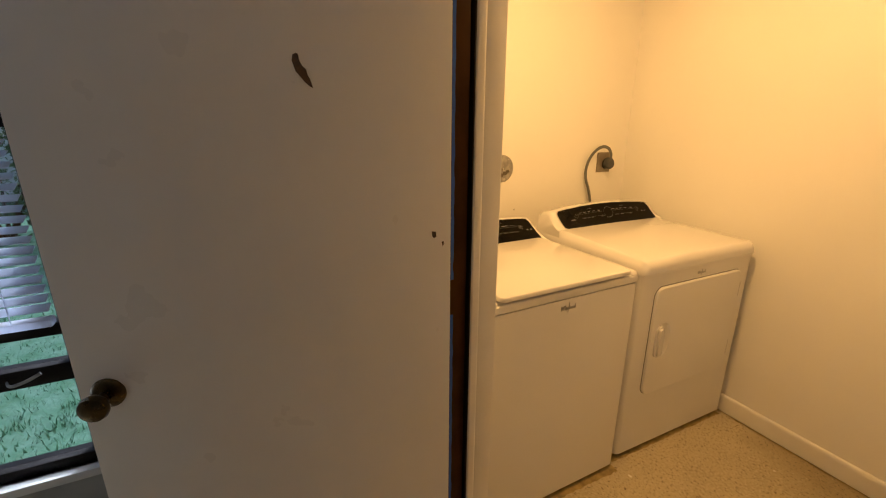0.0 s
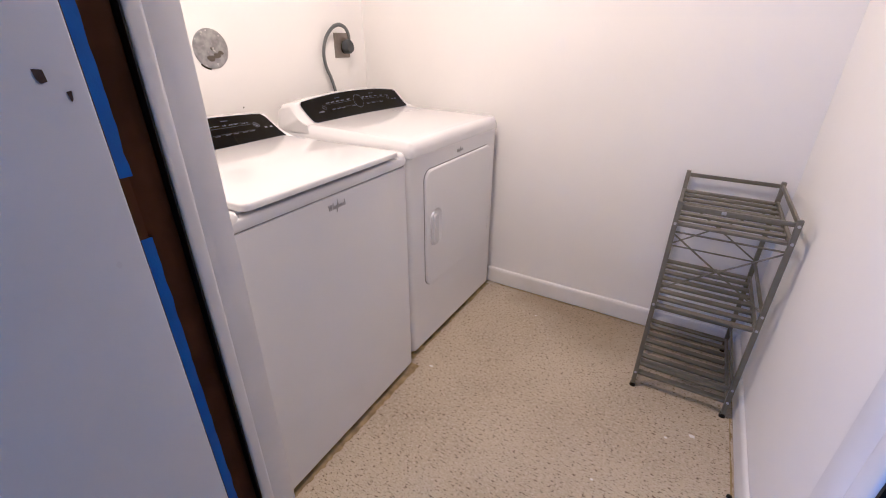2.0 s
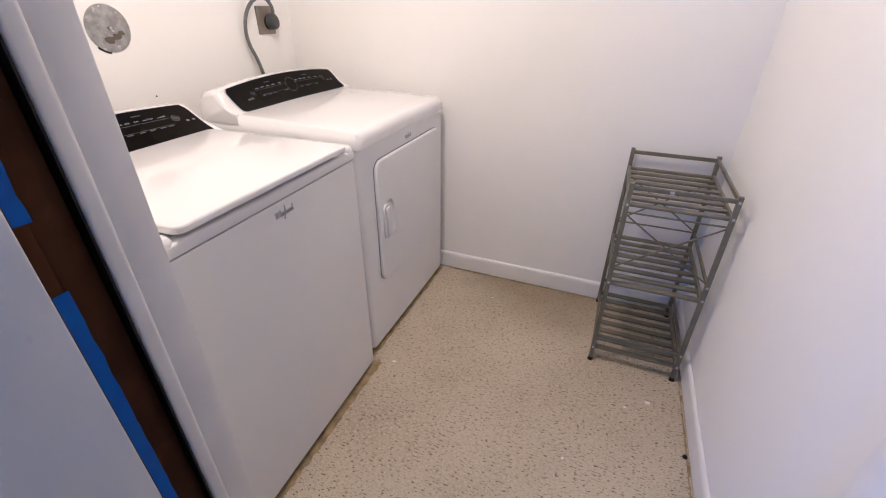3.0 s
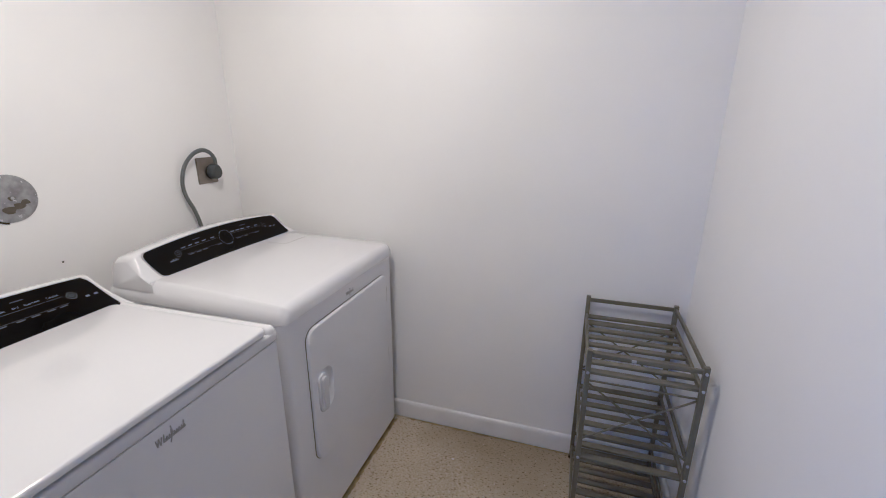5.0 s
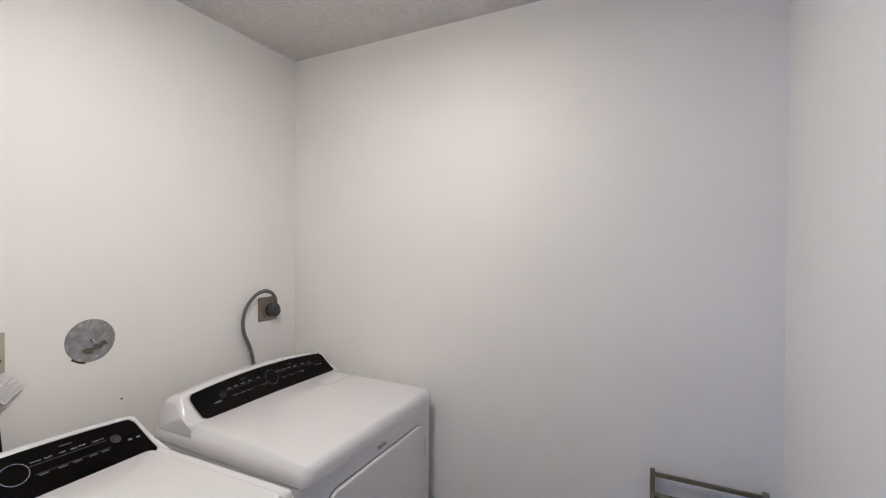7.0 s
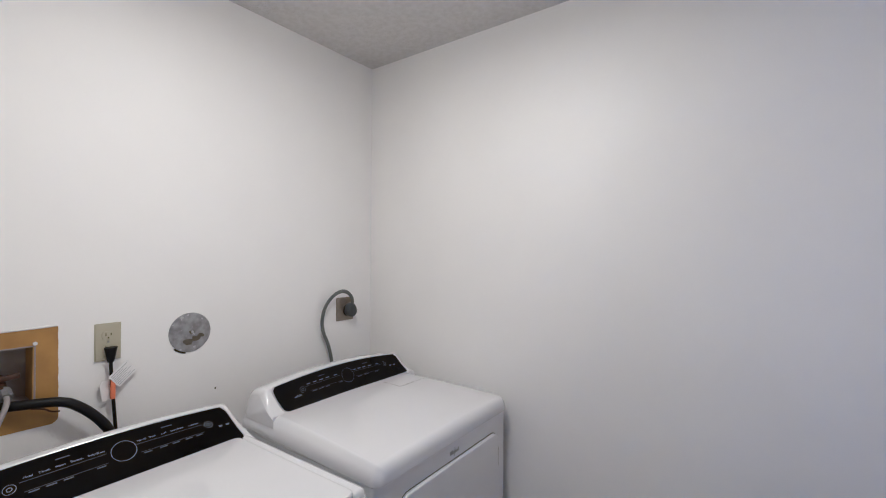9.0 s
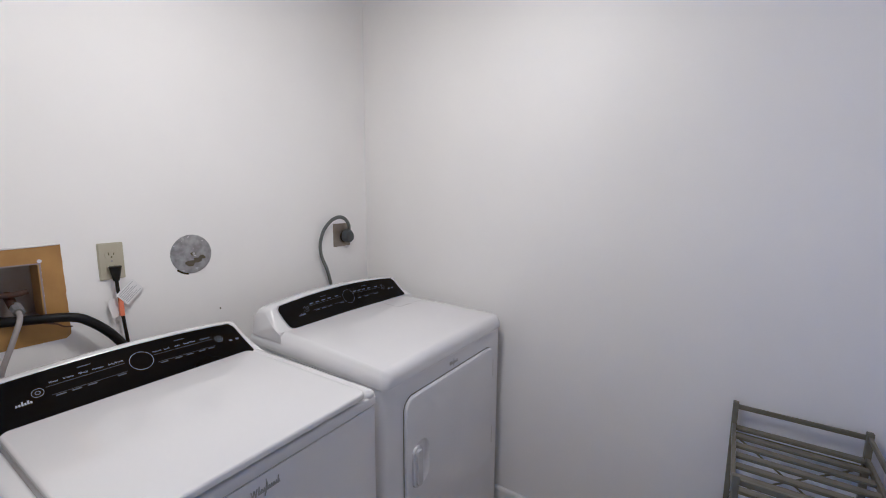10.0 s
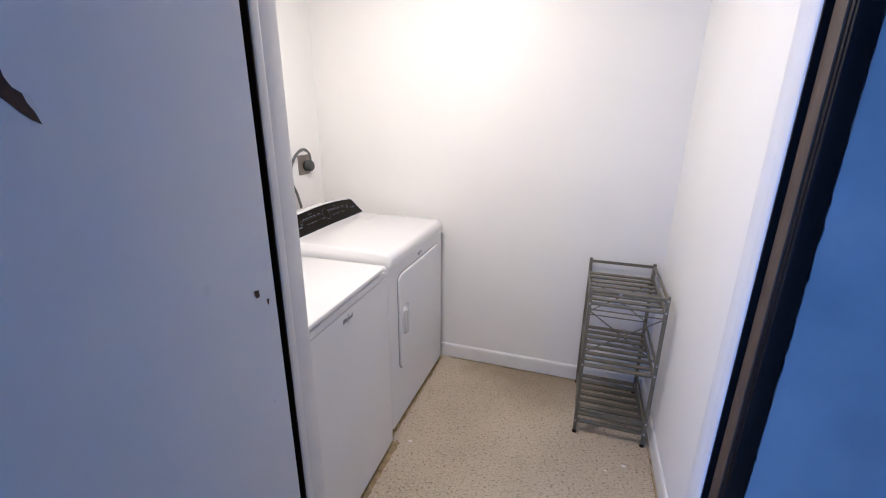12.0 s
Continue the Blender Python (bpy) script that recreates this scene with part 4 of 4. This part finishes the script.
part("screw", rod(bmesh.new(), (0.006, -1.113, 1.198), (0.008, -1.113, 1.198), 0.003), M_STEEL, out)
cord = thing("power_cord", Matrix(), "black power cord plugged into the ivory outlet", "power cord")
bm = bmesh.new()
bmesh.ops.create_cone(bm, cap_ends=True, segments=14, radius1=0.0085, radius2=0.0175, depth=0.045, matrix=Matrix.Translation((0.022, -1.110, 1.160)))
for v in bm.verts:
    v.co.x = 0.020 + (v.co.x - 0.022) * 0.8
part("plug", bm, M_RUBBER, cord, "black moulded plug")
part("cable", tube([(0.020, -1.110, 1.140), (0.021, -1.1085, 1.10), (0.022, -1.1045, 1.04), (0.024, -1.100, 0.97), (0.030, -1.097, 0.90), (0.035, -1.096, 0.80), (0.035, -1.10, 0.72)], 0.0050), M_RUBBER, cord)
part("warning_label", block(0.0160, 0.0285, -1.1110, -1.0990, 1.024, 1.088, bevel=0.002), M_ORANGE, cord, "orange warning label")
tag_m = on_x(0.024, -1.079, 1.097) @ pose(0, 0, 0, 6, 10, 40)
part("paper_tag", outline_plate(round_rect(0.068, 0.048, 0.004, 2), 0.0006, tag_m), M_PAPER, cord, "white printed paper tag")
for k in range(7):
    part("tag_text", outline_plate([(-0.030, -0.0185 + 0.0058 * k), (0.028 - 0.01 * (k % 3), -0.0185 + 0.0058 * k), (0.028 - 0.01 * (k % 3), -0.0167 + 0.0058 * k), (-0.030, -0.0167 + 0.0058 * k)], 0.0009, tag_m), M_PRINT, cord)
part("paper_tag", outline_plate([(-0.006, -0.038), (0.010, -0.034), (0.020, 0.002), (0.014, 0.024), (-0.020, 0.022), (-0.022, 0.004)], 0.0006, on_x(0.012, -1.116, 1.056) @ pose(0, 0, 0, -8, 10, -14)), M_PAPER, cord, "curled white paper tag")

# round blank cover
disc = thing("round_cover_plate", Matrix(), "round scuffed steel cover plate with old paint", "cover plate")
bm = lathe([(0.0003, 0.069), (0.0022, 0.069), (0.0034, 0.066), (0.0036, 0.0)][:3] + [(0.0037, 0.02), (0.0037, 0.001)], sides=40)
for v in bm.verts:
    v.co += Vector((0, -0.876, 1.191))
part("plate", bm, M_STEEL, disc)
for du, dv, s in ((-0.006, -0.033, 1.45), (0.017, -0.024, 1.25), (0.034, -0.014, 1.0), (0.004, 0.000, 0.75)):
    pts = [((0.011 + 0.003 * math.sin(3 * a + du * 90)) * s * math.cos(a), (0.009 + 0.002 * math.cos(2 * a)) * s * math.sin(a)) for a in (2 * math.pi * k / 14 for k in range(14))]
    part("rust_patch", outline_plate(pts, 0.0006, on_x(0.0038, -0.876 + du, 1.191 + dv)), M_PATCH, disc, "brown bare patch")
for du, dv in ((0.006, 0.001), (-0.028, 0.055)):
    part("screw", rod(bmesh.new(), (0.0035, -0.876 + du, 1.191 + dv), (0.007, -0.876 + du, 1.191 + dv), 0.0045), M_CAP, disc)
part("paint_gap", outline_plate([(0.072 * math.cos(a), 0.072 * math.sin(a)) for a in (radians(225 + k * 5) for k in range(8))] + [(0.064 * math.cos(a), 0.064 * math.sin(a)) for a in (radians(260 - k * 5) for k in range(8))], 0.0006, on_x(0.0006, -0.878, 1.189)), M_SLOT, disc, "dark gap at the rim")

# dryer receptacle, plug and cord
rec = thing("dryer_outlet", Matrix(), "brown steel dryer outlet plate", "outlet")
bm = outline_plate(round_rect(0.105, 0.112, 0.004, 3), 0.005, on_x(0.0004, -0.174, 1.200))
bmesh.ops.bevel(bm, geom=[e for e in bm.edges if all(v.co.x > 0.005 for v in e.verts)], offset=0.0025, segments=2, affect="EDGES")
part("cover_plate", bm, M_PLATE, rec)
bm = lathe([(0.004, 0.030), (0.010, 0.030), (0.013, 0.027), (0.0135, 0.01)], sides=26)
for v in bm.verts:
    v.co += Vector((0, -0.158, 1.192))
part("socket", bm, M_RUBBER, rec, "black round socket")
dc = thing("power_cord", Matrix(), "thick grey flat dryer cord looping up into its plug", "power cord")
bm = lathe([(0.012, 0.026), (0.020, 0.028), (0.040, 0.027), (0.048, 0.022), (0.050, 0.010)], sides=22)
for v in bm.verts:
    v.co += Vector((0, -0.159, 1.190))
    if v.co.z > 1.19:
        v.co.z += 0.4 * (v.co.z - 1.19)
part("plug", bm, M_PLUG, dc, "dark grey moulded plug")
part("cable", tube([(0.034, -0.155, 1.215), (0.038, -0.160, 1.250), (0.040, -0.186, 1.280), (0.038, -0.224, 1.290), (0.033, -0.266, 1.274), (0.026, -0.305, 1.230), (0.022, -0.323, 1.170), (0.022, -0.317, 1.11), (0.026, -0.293, 1.05), (0.032, -0.280, 0.99), (0.034, -0.272, 0.93), (0.034, -0.27, 0.85)], 0.0088, squash=0.62), M_CORD, dc)

solid("nail_hole", rod(bmesh.new(), (0.0002, -0.787, 0.971), (0.0012, -0.787, 0.971), 0.0032, sides=8), M_SLOT, "small dark nail hole in the wall", "nail hole")

# ---- ceiling lamp, over the middle of the room ----
lampo = thing("ceiling_lamp", pose(0.92, -0.95, H), "small white ceiling lampholder", "ceiling lamp")
part("canopy", lathe([(-0.001, 0.20), (-0.045, 0.20), (-0.058, 0.19), (-0.062, 0.17)], axis="Z"), M_TRIM, lampo)

# ---- small marks on the floor ----
rng = random.Random(11)
for x, y, s in ((1.857, -0.609, 0.010), (1.78, -0.66, 0.006), (0.90, -0.775, 0.008), (1.15, -0.20, 0.005), (1.60, -0.95, 0.005)):
    pts = [(s * (0.7 + 0.5 * rng.random()) * math.cos(a), s * (0.5 + 0.4 * rng.random()) * math.sin(a)) for a in (2 * math.pi * k / 9 for k in range(9))]
    solid("paint_flake", outline_plate(pts, 0.0012, Matrix.Translation((x, y, 0.0002))), M_FLAKE, "white paint flake lying on the floor", "paint flake", group="flakes on the floor")


def grime(name, x0, x1, y0, y1, seed):
    """A thin ragged strip of old adhesive and dirt along an edge."""
    g = random.Random(seed)
    bm = bmesh.new()
    n = 60
    along_y = (y1 - y0) > (x1 - x0)
    a, c = [], []
    for k in range(n + 1):
        f = k / n
        if along_y:
            y = y0 + (y1 - y0) * f
            a.append((x0, y)), c.append((x1 - min(0.010, x1 - x0) * 0.8 * g.random(), y))
        else:
            x = x0 + (x1 - x0) * f
            a.append((x, y1)), c.append((x, y0 + (y1 - y0) * 0.8 * g.random()))
    lo = [bm.verts.new((*p, 0.0006)) for p in a]
    hi = [bm.verts.new((*p, 0.0012)) for p in c]
    for k in range(n):
        bm.faces.new((lo[k], lo[k + 1], hi[k + 1], hi[k]))
    bmesh.ops.recalc_face_normals(bm, faces=bm.faces)
    solid(name, bm, M_DIRT, "ragged strip of old grime on the floor", "grime", group="grime along the edges", kind="stuff")


grime("grime", 0.80, 0.862, -1.50, -0.80, 1)
grime("grime", 0.78, 0.818, -0.78, -0.04, 5)
# grime that also paints in the shadow of the gap under the north baseboard
grime("grime", 0.86, 1.62, -0.024, -0.0125, 2)
bm_x = W - 0.013
grime("grime", bm_x - 0.010, bm_x, -1.50, -0.45, 3)
solid("floor_crumb", lathe([(0, 0.001), (0.004, 0.008), (0.009, 0.007), (0.012, 0.001)], sides=9, axis="Z"), M_RUBBER, "dark crumb of debris beside the baseboard", "debris", m=pose(1.965, -0.80, 0))
